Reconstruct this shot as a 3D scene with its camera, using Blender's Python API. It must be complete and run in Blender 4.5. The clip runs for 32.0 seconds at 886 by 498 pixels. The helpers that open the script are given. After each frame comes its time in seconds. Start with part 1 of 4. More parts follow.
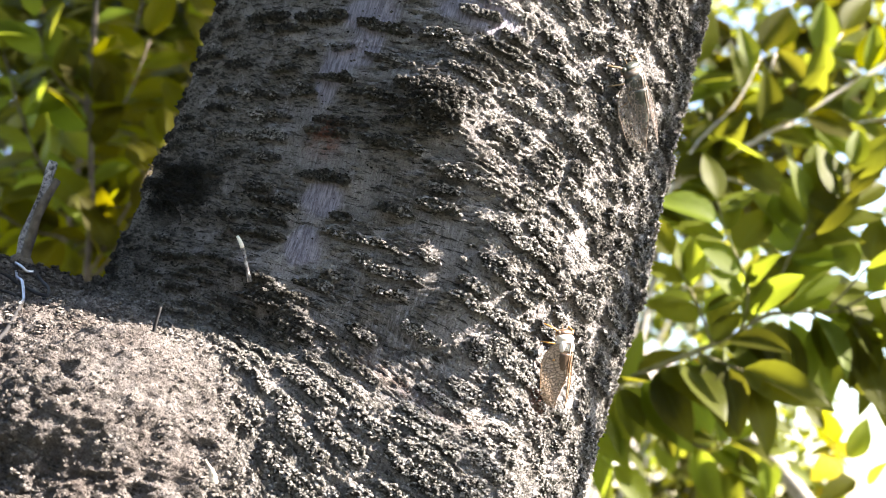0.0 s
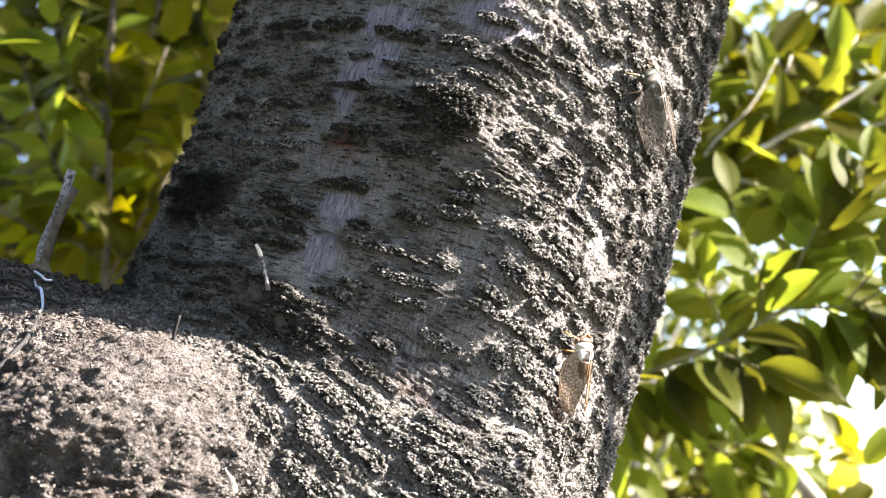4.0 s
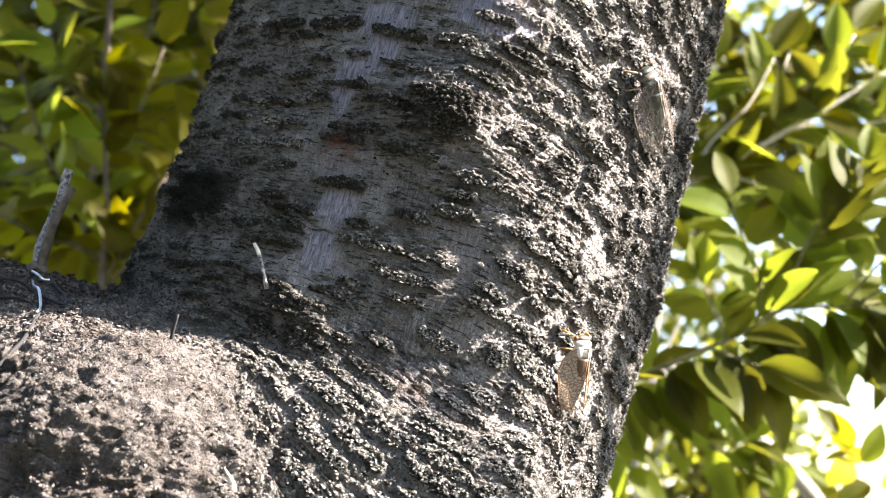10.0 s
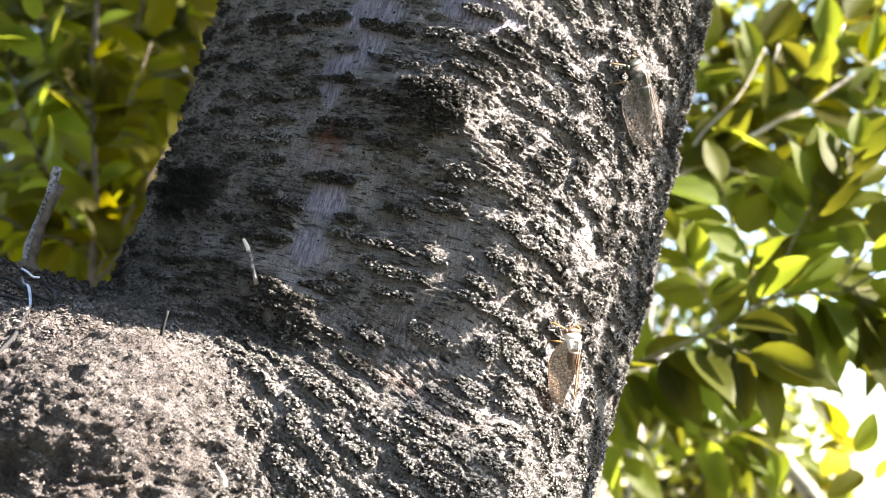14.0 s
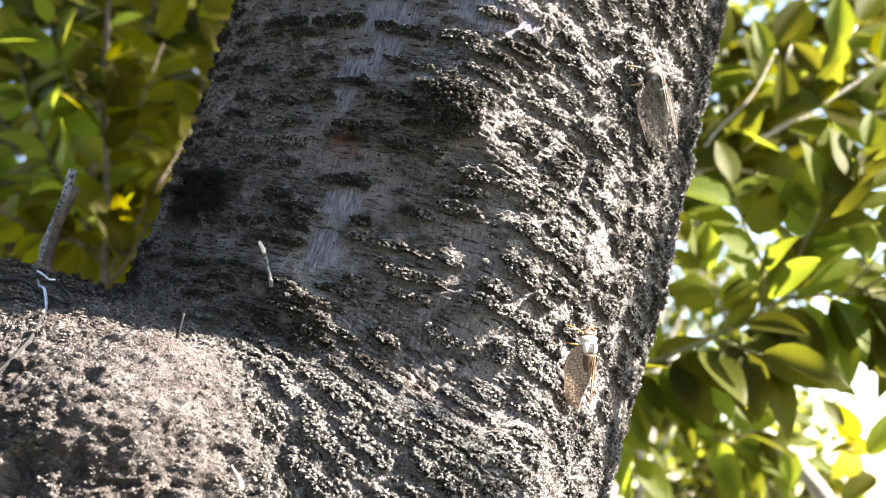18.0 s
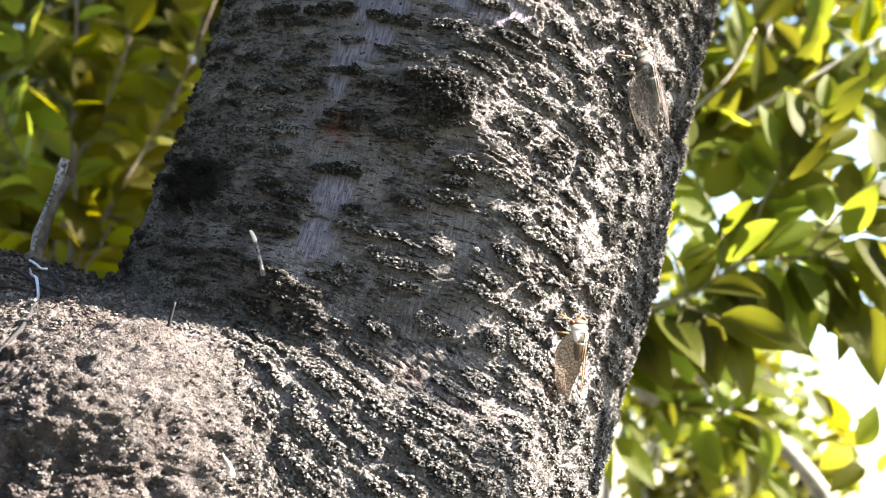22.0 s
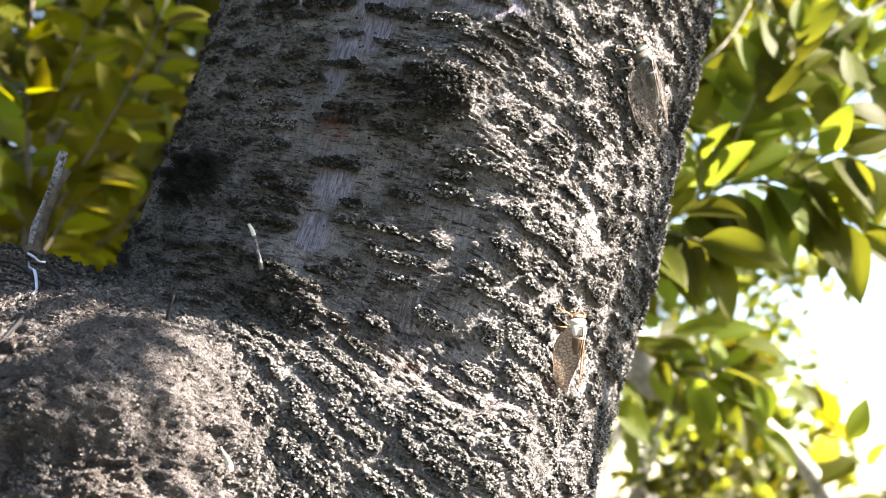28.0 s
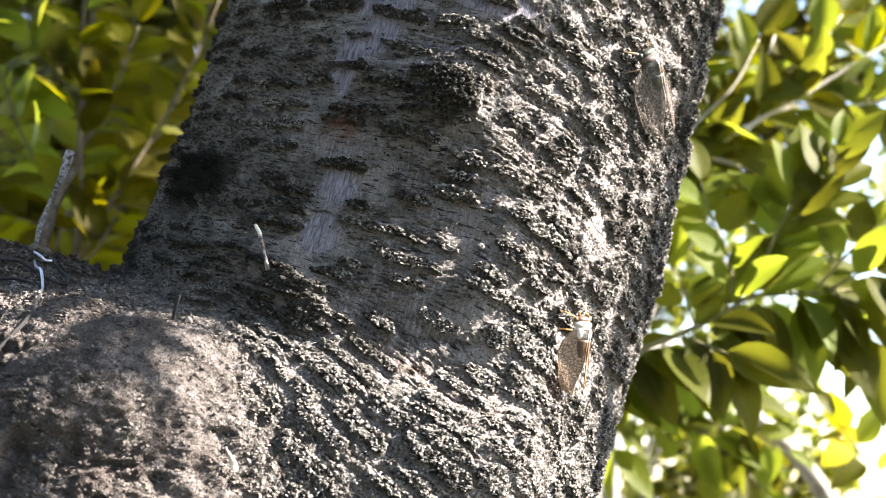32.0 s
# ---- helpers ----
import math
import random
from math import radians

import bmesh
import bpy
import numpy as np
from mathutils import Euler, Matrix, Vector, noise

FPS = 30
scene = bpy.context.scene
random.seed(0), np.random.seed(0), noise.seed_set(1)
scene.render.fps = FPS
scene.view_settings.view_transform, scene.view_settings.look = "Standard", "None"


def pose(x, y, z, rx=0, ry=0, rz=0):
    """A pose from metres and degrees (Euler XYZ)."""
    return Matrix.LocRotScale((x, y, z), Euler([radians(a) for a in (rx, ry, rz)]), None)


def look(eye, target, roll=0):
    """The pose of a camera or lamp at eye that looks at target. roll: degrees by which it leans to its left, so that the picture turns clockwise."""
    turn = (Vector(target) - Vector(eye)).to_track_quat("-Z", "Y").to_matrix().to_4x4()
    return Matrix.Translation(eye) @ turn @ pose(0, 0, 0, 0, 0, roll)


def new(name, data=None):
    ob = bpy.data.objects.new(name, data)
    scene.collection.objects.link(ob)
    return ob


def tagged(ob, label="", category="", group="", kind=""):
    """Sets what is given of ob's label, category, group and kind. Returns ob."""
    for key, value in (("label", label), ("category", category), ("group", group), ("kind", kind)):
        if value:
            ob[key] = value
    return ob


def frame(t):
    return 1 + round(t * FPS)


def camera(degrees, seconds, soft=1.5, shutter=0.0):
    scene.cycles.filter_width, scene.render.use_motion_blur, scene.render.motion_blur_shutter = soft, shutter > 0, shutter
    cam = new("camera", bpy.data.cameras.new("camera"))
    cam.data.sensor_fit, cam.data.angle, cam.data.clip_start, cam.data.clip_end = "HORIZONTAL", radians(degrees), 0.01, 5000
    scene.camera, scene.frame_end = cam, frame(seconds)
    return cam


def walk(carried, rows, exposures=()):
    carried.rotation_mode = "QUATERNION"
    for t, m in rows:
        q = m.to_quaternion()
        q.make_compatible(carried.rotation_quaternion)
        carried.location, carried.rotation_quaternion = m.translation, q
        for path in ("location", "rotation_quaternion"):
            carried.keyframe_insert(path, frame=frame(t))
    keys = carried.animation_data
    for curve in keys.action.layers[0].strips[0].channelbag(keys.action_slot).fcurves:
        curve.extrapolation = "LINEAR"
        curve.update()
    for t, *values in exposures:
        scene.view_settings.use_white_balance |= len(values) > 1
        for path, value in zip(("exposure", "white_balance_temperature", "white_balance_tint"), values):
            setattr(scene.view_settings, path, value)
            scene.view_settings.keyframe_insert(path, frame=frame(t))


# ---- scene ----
cam = camera(40.0, 32.0, soft=0.7)
cam.data.dof.use_dof = True
cam.data.dof.focus_distance = 0.755
cam.data.dof.aperture_fstop = 8.2

PATH = [
    (0, 0.0000, -0.0000, 1.5500, 12.00, -0.00, -0.00), (0.5, -0.0015, 0.0017, 1.5483, 12.16, 0.30, -0.00), (1, -0.0024, 0.0022, 1.5497, 12.08, 0.22, -0.16),
    (1.5, -0.0009, 0.0008, 1.5513, 12.08, -0.00, -0.10), (2, -0.0010, 0.0007, 1.5498, 12.36, -0.12, -0.13), (2.5, -0.0003, 0.0004, 1.5505, 12.39, -0.16, -0.17),
    (3, -0.0032, 0.0004, 1.5505, 12.46, 0.08, -0.07), (3.5, -0.0037, 0.0007, 1.5510, 12.27, 0.61, 0.01), (5.5, -0.0035, 0.0010, 1.5498, 12.64, 0.49, 0.02),
    (6, -0.0050, 0.0016, 1.5503, 12.38, 0.39, -0.05), (6.5, -0.0044, 0.0012, 1.5502, 12.35, 0.49, 0.03), (7, -0.0039, 0.0018, 1.5492, 12.32, 0.73, 0.10),
    (7.5, -0.0051, 0.0014, 1.5499, 12.45, 0.77, 0.14), (8, -0.0051, 0.0017, 1.5488, 12.65, 0.72, 0.05), (8.5, -0.0063, 0.0022, 1.5494, 12.44, 0.80, 0.13),
    (9, -0.0049, 0.0029, 1.5480, 12.33, 0.95, 0.18), (9.5, -0.0064, 0.0026, 1.5487, 12.18, 0.78, 0.09), (10, -0.0050, 0.0015, 1.5502, 12.30, 0.42, -0.21),
    (10.5, -0.0036, 0.0013, 1.5501, 12.40, 0.28, -0.19), (11, -0.0033, 0.0013, 1.5488, 12.30, 0.35, -0.18), (11.5, -0.0032, 0.0014, 1.5495, 12.05, 0.51, -0.21),
    (12, -0.0043, 0.0018, 1.5486, 11.96, 0.51, -0.19), (12.5, -0.0034, 0.0014, 1.5498, 11.88, 0.33, -0.35), (13, -0.0027, 0.0011, 1.5502, 11.76, 0.24, -0.32),
    (13.5, -0.0014, 0.0011, 1.5496, 11.91, 0.20, -0.37), (14, -0.0020, 0.0006, 1.5495, 12.05, 0.14, -0.78), (14.5, -0.0027, -0.0004, 1.5512, 12.12, -0.03, -1.28),
    (16.5, -0.0016, -0.0003, 1.5501, 12.60, 0.35, -0.96), (17, -0.0043, -0.0007, 1.5510, 12.50, 0.45, -0.96), (17.5, -0.0053, 0.0010, 1.5491, 12.44, 0.57, -0.80),
    (18, -0.0059, 0.0012, 1.5502, 12.13, 0.58, -0.70), (18.5, -0.0043, 0.0008, 1.5492, 12.20, 0.67, -0.64), (19, -0.0034, 0.0004, 1.5493, 12.27, 0.82, -0.60),
    (19.5, -0.0061, 0.0001, 1.5507, 12.23, 0.77, -0.68), (20, -0.0055, 0.0011, 1.5482, 12.29, 0.78, -0.68), (20.5, -0.0022, 0.0012, 1.5485, 12.04, 0.66, -0.66),
    (21, -0.0038, 0.0005, 1.5501, 11.83, 0.48, -0.71), (21.5, -0.0037, 0.0007, 1.5493, 11.83, 0.45, -0.71), (22, -0.0020, 0.0000, 1.5485, 11.71, 0.46, -0.72),
    (22.5, -0.0018, -0.0001, 1.5497, 11.46, 0.36, -0.63), (23, -0.0017, -0.0002, 1.5496, 11.50, 0.29, -0.65), (23.5, -0.0010, -0.0000, 1.5506, 11.37, 0.42, -0.71),
    (24, -0.0002, 0.0005, 1.5498, 11.58, 0.29, -0.77), (24.5, -0.0025, 0.0005, 1.5497, 11.47, 0.26, -0.78), (25, -0.0027, -0.0000, 1.5481, 11.68, 0.27, -0.70),
    (25.5, -0.0030, 0.0000, 1.5493, 11.63, 0.11, -0.60), (27.5, -0.0020, -0.0007, 1.5489, 11.52, 0.19, -0.62), (28, -0.0021, -0.0000, 1.5496, 11.35, 0.39, -0.62),
    (28.5, -0.0027, -0.0002, 1.5485, 11.71, 0.34, -0.59), (29, -0.0024, 0.0002, 1.5490, 11.82, 0.67, -0.48), (29.5, -0.0014, -0.0002, 1.5484, 11.97, 0.79, -0.40),
    (30, -0.0036, 0.0002, 1.5486, 11.99, 0.90, -0.15), (30.5, -0.0031, -0.0002, 1.5483, 11.92, 0.77, -0.11), (31, -0.0035, -0.0006, 1.5490, 11.67, 0.55, 0.01),
    (31.5, -0.0025, -0.0008, 1.5507, 11.45, 0.46, -0.10), (32, -0.0037, -0.0006, 1.5504, 11.37, 0.55, -0.15),
]
# seconds, place, tilt, turn and lean of a hand-held camera
walk(cam, [(t, pose(x, y, z, 90 + tilt, 0, turn) @ pose(0, 0, 0, 0, 0, lean)) for t, x, y, z, tilt, turn, lean in PATH],
     exposures=[(0, 3.37, 7250, 16), (32, 3.37, 7250, 16)])

# ---- light: a high sun over the right shoulder of the trunk, clear sky ----
SUN = Vector((0.83, -0.095, 0.56)).normalized()
world = bpy.data.worlds.new("sky")
scene.world = world
world.use_nodes = True
wn = world.node_tree.nodes
sky = wn.new("ShaderNodeTexSky")
sky.sky_type, sky.sun_disc = "NISHITA", False
sky.sun_elevation = math.asin(SUN.z)
sky.sun_rotation = math.atan2(SUN.x, SUN.y)
sky.dust_density, sky.air_density = 0.35, 1.0
wn["Background"].inputs[1].default_value = 0.064
world.node_tree.links.new(sky.outputs[0], wn["Background"].inputs[0])
sun = new("sun", bpy.data.lights.new("sun", "SUN"))
sun.data.energy, sun.data.angle, sun.data.color = 4.5, radians(0.53), (1.0, 0.965, 0.90)
sun.matrix_world = look(SUN * 20, (0, 0, 0))


# ---- materials ----
class Nodes:
    """A material's node tree with short calls."""

    def __init__(self, name):
        self.m = bpy.data.materials.new(name)
        self.m.use_nodes = True
        self.t = self.m.node_tree
        self.out = self.t.nodes["Material Output"]
        self.p = self.t.nodes["Principled BSDF"]

    def add(self, kind, **values):
        n = self.t.nodes.new("ShaderNode" + kind)
        for k, v in values.items():
            if k in n.inputs:
                self.put(v, n.inputs[k])
            else:
                setattr(n, k, v)
        return n

    def put(self, v, socket):
        if isinstance(v, bpy.types.NodeSocket):
            self.t.links.new(v, socket)
        elif isinstance(v, tuple) and len(v) == 3 and len(socket.default_value) == 4:
            socket.default_value = (*v, 1)
        else:
            socket.default_value = v

    def noise(self, vec, scale, detail=4, rough=0.6):
        n = self.add("TexNoise", Vector=vec, Scale=scale, Detail=detail, Roughness=rough)
        return n.outputs["Fac"]

    def ramp(self, fac, *stops):
        r = self.add("ValToRGB", Fac=fac)
        e = r.color_ramp.elements
        while len(e) < len(stops):
            e.new(0.5)
        for k, (at, c) in zip(e, stops):
            k.position = at
            k.color = (c, c, c, 1) if not isinstance(c, tuple) else (*c, 1)
        return r.outputs["Color"]

    def mix(self, fac, a, b, how="MIX"):
        n = self.add("MixRGB", blend_type=how)
        self.put(fac, n.inputs[0]), self.put(a, n.inputs[1]), self.put(b, n.inputs[2])
        return n.outputs[0]

    def math(self, op, a, b=0.0):
        n = self.add("Math", operation=op)
        self.put(a, n.inputs[0]), self.put(b, n.inputs[1])
        return n.outputs[0]

    def bump(self, height, distance, strength=1.0, normal=None):
        n = self.add("Bump", Height=height, Distance=distance, Strength=strength)
        if normal:
            self.put(normal, n.inputs["Normal"])
        return n.outputs["Normal"]

    def surface(self, **values):
        for k, v in values.items():
            self.put(v, self.p.inputs[k.replace("_", " ")])
        return self.m


def bark_material():
    k = Nodes("cherry_bark")
    co = k.add("TexCoord")
    ob, uv = co.outputs["Object"], co.outputs["UV"]
    crust = k.add("Attribute", attribute_name="crust").outputs["Fac"]
    brown = k.add("Attribute", attribute_name="brown").outputs["Fac"]
    red = k.add("Attribute", attribute_name="rust").outputs["Fac"]
    black = k.add("Attribute", attribute_name="moss").outputs["Fac"]
    stretch = k.add("Mapping", Vector=uv, Scale=(1.0, 0.13, 1.0)).outputs[0]
    lines = k.noise(stretch, 640, 4, 0.72)
    across = k.noise(k.add("Mapping", Vector=uv, Scale=(0.2, 1.0, 1.0)).outputs[0], 420, 4, 0.7)
    big = k.noise(ob, 22, 4, 0.6)
    mid = k.noise(ob, 120, 5, 0.65)
    fine = k.noise(ob, 900, 4, 0.7)
    skin = k.mix(k.ramp(big, (0.35, 0.0), (0.65, 1.0)), (0.165, 0.156, 0.15), (0.345, 0.329, 0.327))
    skin = k.mix(k.ramp(lines, (0.46, 0.0), (0.62, 0.8)), skin, (0.385, 0.368, 0.375))
    # bare patches: own lavender, with reflected sky blue added to the colour
    skin = k.mix(k.add("Attribute", attribute_name="bare").outputs["Fac"], skin, k.mix(k.ramp(lines, (0.38, 0.0), (0.6, 1.0)), (0.17, 0.163, 0.20), (0.42, 0.405, 0.49)))
    # crust ground near black: shade of the gaps between crumbs put in the colour
    rough_c = k.mix(k.ramp(mid, (0.38, 0.0), (0.62, 1.0)), (0.009, 0.0087, 0.008), (0.07, 0.068, 0.064))
    rough_c = k.mix(k.ramp(k.noise(ob, 45, 3), (0.5, 0.0), (0.72, 0.4)), rough_c, (0.12, 0.128, 0.088))
    streak = k.noise(k.add("Mapping", Vector=uv, Scale=(0.34, 1.0, 1.0)).outputs[0], 400, 4, 0.68)
    flaky = k.mix(k.ramp(streak, (0.41, 0.0), (0.53, 1.0)), (0.016, 0.0152, 0.0135), (0.26, 0.248, 0.232))
    skin = k.mix(k.math("MULTIPLY", k.add("Attribute", attribute_name="flakes").outputs["Fac"], 0.9), skin, flaky)
    col = k.mix(k.ramp(crust, (0.28, 0.0), (0.78, 1.0)), skin, rough_c)
    soil = k.mix(mid, (0.042, 0.034, 0.0315), (0.135, 0.114, 0.106))
    soil = k.mix(k.ramp(k.noise(ob, 300, 3), (0.55, 0.0), (0.75, 0.5)), soil, (0.25, 0.22, 0.206))
    col = k.mix(brown, col, soil)
    col = k.mix(k.math("MULTIPLY", red, k.ramp(mid, (0.35, 0.1), (0.6, 0.95))), col, (0.27, 0.10, 0.07))
    col = k.mix(k.math("MULTIPLY", black, 0.95), col, (0.018, 0.018, 0.016))
    grit = k.math("MULTIPLY", k.ramp(fine, (0.34, 0.7), (0.50, 0.0)), k.math("SUBTRACT", 1.0, k.math("MULTIPLY", k.add("Attribute", attribute_name="bare").outputs["Fac"], 0.75)))
    col = k.mix(grit, col, (0.035, 0.033, 0.029))
    col = k.mix(k.math("MULTIPLY", k.ramp(across, (0.38, 0.95), (0.45, 0.0)), k.math("SUBTRACT", 1.0, k.add("Attribute", attribute_name="bare").outputs["Fac"])), col, (0.03, 0.028, 0.025))
    n1 = k.bump(k.math("ADD", lines, k.math("MULTIPLY", streak, 1.8)), 0.0014, 0.9)
    n2 = k.bump(fine, 0.003, 1.0, n1)
    n3 = k.bump(k.noise(ob, 380, 4, 0.7), 0.0035, 0.8, n2)
    return k.surface(Base_Color=col, Roughness=0.85, Specular_IOR_Level=0.12, Normal=n3)


def plain_bark(name, a, b, scale=60):
    k = Nodes(name)
    ob = k.add("TexCoord").outputs["Object"]
    col = k.mix(k.ramp(k.noise(ob, scale, 5, 0.65), (0.36, 0.0), (0.64, 1.0)), a, b)
    return k.surface(Base_Color=col, Roughness=0.8, Normal=k.bump(k.noise(ob, scale * 5, 4), 0.002, 0.7))


def leaf_material(name, face, glow, share, gloss=0.42, per_island=False):
    """A leaf: lit face, light through the blade, pale veins by its own uv."""
    k = Nodes(name)
    rnd = k.add("NewGeometry").outputs["Random Per Island"] if per_island else k.add("ObjectInfo").outputs["Random"]
    co = k.add("TexCoord")
    uv = co.outputs["UV"]
    hue = k.add("HueSaturation", Hue=k.math("ADD", 0.475, k.math("MULTIPLY", rnd, 0.05)),
                Value=k.math("ADD", 0.5, k.math("MULTIPLY", rnd, 1.0)))
    blot = k.noise(co.outputs["Object"], 90, 4, 0.6)
    k.put(k.mix(blot, face, tuple(c * 1.35 for c in face)), hue.inputs["Color"])
    hue2 = k.add("HueSaturation", Hue=k.math("ADD", 0.475, k.math("MULTIPLY", rnd, 0.045)),
                 Value=k.math("ADD", 0.5, k.math("MULTIPLY", rnd, 0.75)))
    k.put(k.mix(blot, glow, tuple(c * 1.2 for c in glow)), hue2.inputs["Color"])
    sep = k.add("SeparateXYZ", Vector=uv)
    mid = k.ramp(k.math("ABSOLUTE", sep.outputs[1]), (0.0, 1.0), (0.05, 0.0))
    side = k.add("TexWave", wave_type="BANDS", bands_direction="X", Scale=3.2, Distortion=0.6,
                 Vector=k.add("CombineXYZ", X=k.math("SUBTRACT", sep.outputs[0], k.math("MULTIPLY", k.math("ABSOLUTE", sep.outputs[1]), 0.5))).outputs[0]).outputs["Fac"]
    vein = k.math("MAXIMUM", mid, k.math("MULTIPLY", k.ramp(side, (0.86, 0.0), (0.98, 1.0)), 0.35))
    base = k.mix(k.math("MULTIPLY", vein, 0.5), hue.outputs[0], (0.22, 0.26, 0.08))
    k.surface(Base_Color=base, Roughness=gloss, Specular_IOR_Level=0.10, Normal=k.bump(vein, 0.0006, 0.5))
    tr = k.add("BsdfTranslucent", Color=k.mix(k.math("MULTIPLY", vein, 0.35), hue2.outputs[0], (0.12, 0.16, 0.01)))
    mx = k.add("MixShader", Fac=share)
    k.put(k.p.outputs[0], mx.inputs[1]), k.put(tr.outputs[0], mx.inputs[2])
    k.put(mx.outputs[0], k.out.inputs["Surface"])
    return k.m


def simple(name, col, rough=0.5, metal=0.0, noise_scale=200, var=0.35, bump=0.0003):
    k = Nodes(name)
    ob = k.add("TexCoord").outputs["Object"]
    n = k.noise(ob, noise_scale, 4)
    c = k.mix(n, tuple(v * (1 - var) for v in col), tuple(min(1, v * (1 + var)) for v in col))
    return k.surface(Base_Color=c, Roughness=rough, Metallic=metal, Normal=k.bump(n, bump, 0.6))


def wing_material(name, tint, alpha, rough=0.25, shape=(1, 0.62, 1), dark=0.35):
    """A thin veined membrane that lets part of the light through."""
    k = Nodes(name)
    ob = k.add("TexCoord").outputs["Object"]
    cells = k.add("TexVoronoi", feature="DISTANCE_TO_EDGE", Vector=k.add("Mapping", Vector=ob, Scale=shape).outputs[0], Scale=400).outputs["Distance"]
    edge = k.ramp(cells, (0.03, 1.0), (0.14, 0.0))
    col = k.mix(edge, tint, tuple(c * dark for c in tint))
    a = k.mix(edge, (alpha,) * 3, (0.95,) * 3)
    return k.surface(Base_Color=col, Roughness=rough, Alpha=a, Normal=k.bump(edge, 0.0003, 0.6))


def crumb_material():
    """Loose corky grains, each of its own grey, painted darker on the trunk's shaded side."""
    k = Nodes("corky_crumbs")
    rnd = k.add("NewGeometry").outputs["Random Per Island"]
    ob = k.add("TexCoord").outputs["Object"]
    brown = k.add("Attribute", attribute_name="brown").outputs["Fac"]
    grey = k.ramp(rnd, (0.0, (0.077, 0.0745, 0.071)), (0.5, (0.172, 0.167, 0.16)), (1.0, (0.285, 0.276, 0.265)))
    # darker greys put shade into the colour of the left-hand grains
    shade_tone = k.add("Attribute", attribute_name="shade_tone").outputs["Fac"]
    grey = k.mix(shade_tone, grey, k.ramp(rnd, (0.0, (0.009, 0.0088, 0.0082)), (0.5, (0.034, 0.033, 0.031)), (1.0, (0.12, 0.117, 0.11))))
    tan = k.ramp(rnd, (0.0, (0.03, 0.0235, 0.0215)), (0.5, (0.075, 0.063, 0.0575)), (1.0, (0.165, 0.146, 0.135)))
    col = k.mix(brown, grey, tan)
    col = k.mix(k.ramp(k.noise(ob, 40, 3), (0.55, 0.0), (0.72, 0.25)), col, (0.08, 0.085, 0.063))
    col = k.mix(k.add("Attribute", attribute_name="moss").outputs["Fac"], col, (0.014, 0.014, 0.012))
    return k.surface(Base_Color=col, Roughness=0.95, Specular_IOR_Level=0.05)


BARK = bark_material()
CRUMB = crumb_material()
FAR_BARK = plain_bark("grey_branch_bark", (0.16, 0.15, 0.13), (0.38, 0.36, 0.32), 40)
DARK_TWIG = plain_bark("dark_twig_bark", (0.06, 0.045, 0.032), (0.15, 0.12, 0.09), 120)
PALE_TWIG = plain_bark("pale_twig_bark", (0.42, 0.38, 0.30), (0.66, 0.62, 0.52), 150)
SPECKLE = plain_bark("speckled_stub_bark", (0.02, 0.018, 0.018), (0.50, 0.47, 0.47), 330)
GREEN_STEM = plain_bark("green_stem_bark", (0.10, 0.10, 0.04), (0.22, 0.20, 0.09), 120)
LEAF = leaf_material("leaf_fresh", (0.055, 0.068, 0.007), (0.255, 0.285, 0.022), 0.58, 0.5)
LEAF_DARK = leaf_material("leaf_old", (0.047, 0.056, 0.007), (0.23, 0.255, 0.02), 0.56, 0.45)
# olive green, darkened further for the shade on the left shrubs
LEAF_OLIVE = leaf_material("leaf_olive", (0.040, 0.038, 0.003), (0.19, 0.182, 0.002), 0.60, 0.6)
LEAF_YELLOW = leaf_material("leaf_yellow", (0.34, 0.27, 0.01), (0.72, 0.60, 0.02), 0.5)
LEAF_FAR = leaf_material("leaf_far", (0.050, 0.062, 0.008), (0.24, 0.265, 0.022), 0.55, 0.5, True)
# darker copy of leaf_far: shade is put into the leaf colour
LEAF_SHADE_TINT = leaf_material("leaf_shade_tint", (0.036, 0.037, 0.006), (0.125, 0.118, 0.004), 0.4, 0.5, True)


# ---- mesh helpers ----
def part(name, bm, material, parent=None, label="", smooth=True):
    """Links a bmesh or a ready mesh as one object under its thing."""
    if isinstance(bm, bpy.types.Mesh):
        me = bm
    else:
        me = bpy.data.meshes.new(name)
        bm.to_mesh(me)
        bm.free()
        me.polygons.foreach_set("use_smooth", [smooth] * len(me.polygons))
    if material and not me.materials:
        me.materials.append(material)
    ob = new(name, me)
    if parent:
        ob.parent = parent
    if label:
        tagged(ob, label)
    return ob


def thing(name, place, label, category, group=""):
    e = new(name)
    e.empty_display_size = 0.02
    e.location = place
    return tagged(e, label, category, group)


def curve_points(points, n):
    """A smooth line of n points through the given ones."""
    p = [Vector(q) for q in points]
    p = [2 * p[0] - p[1], *p, 2 * p[-1] - p[-2]]
    out = []
    for i in range(n):
        u = i / (n - 1) * (len(p) - 3) * 0.999999
        j, f = int(u) + 1, u - int(u)
        a, b, c, d = p[j - 1:j + 3]
        out.append(0.5 * (2 * b + (c - a) * f + (2 * a - 5 * b + 4 * c - d) * f * f + (3 * b - a - 3 * c + d) * f ** 3))
    return out


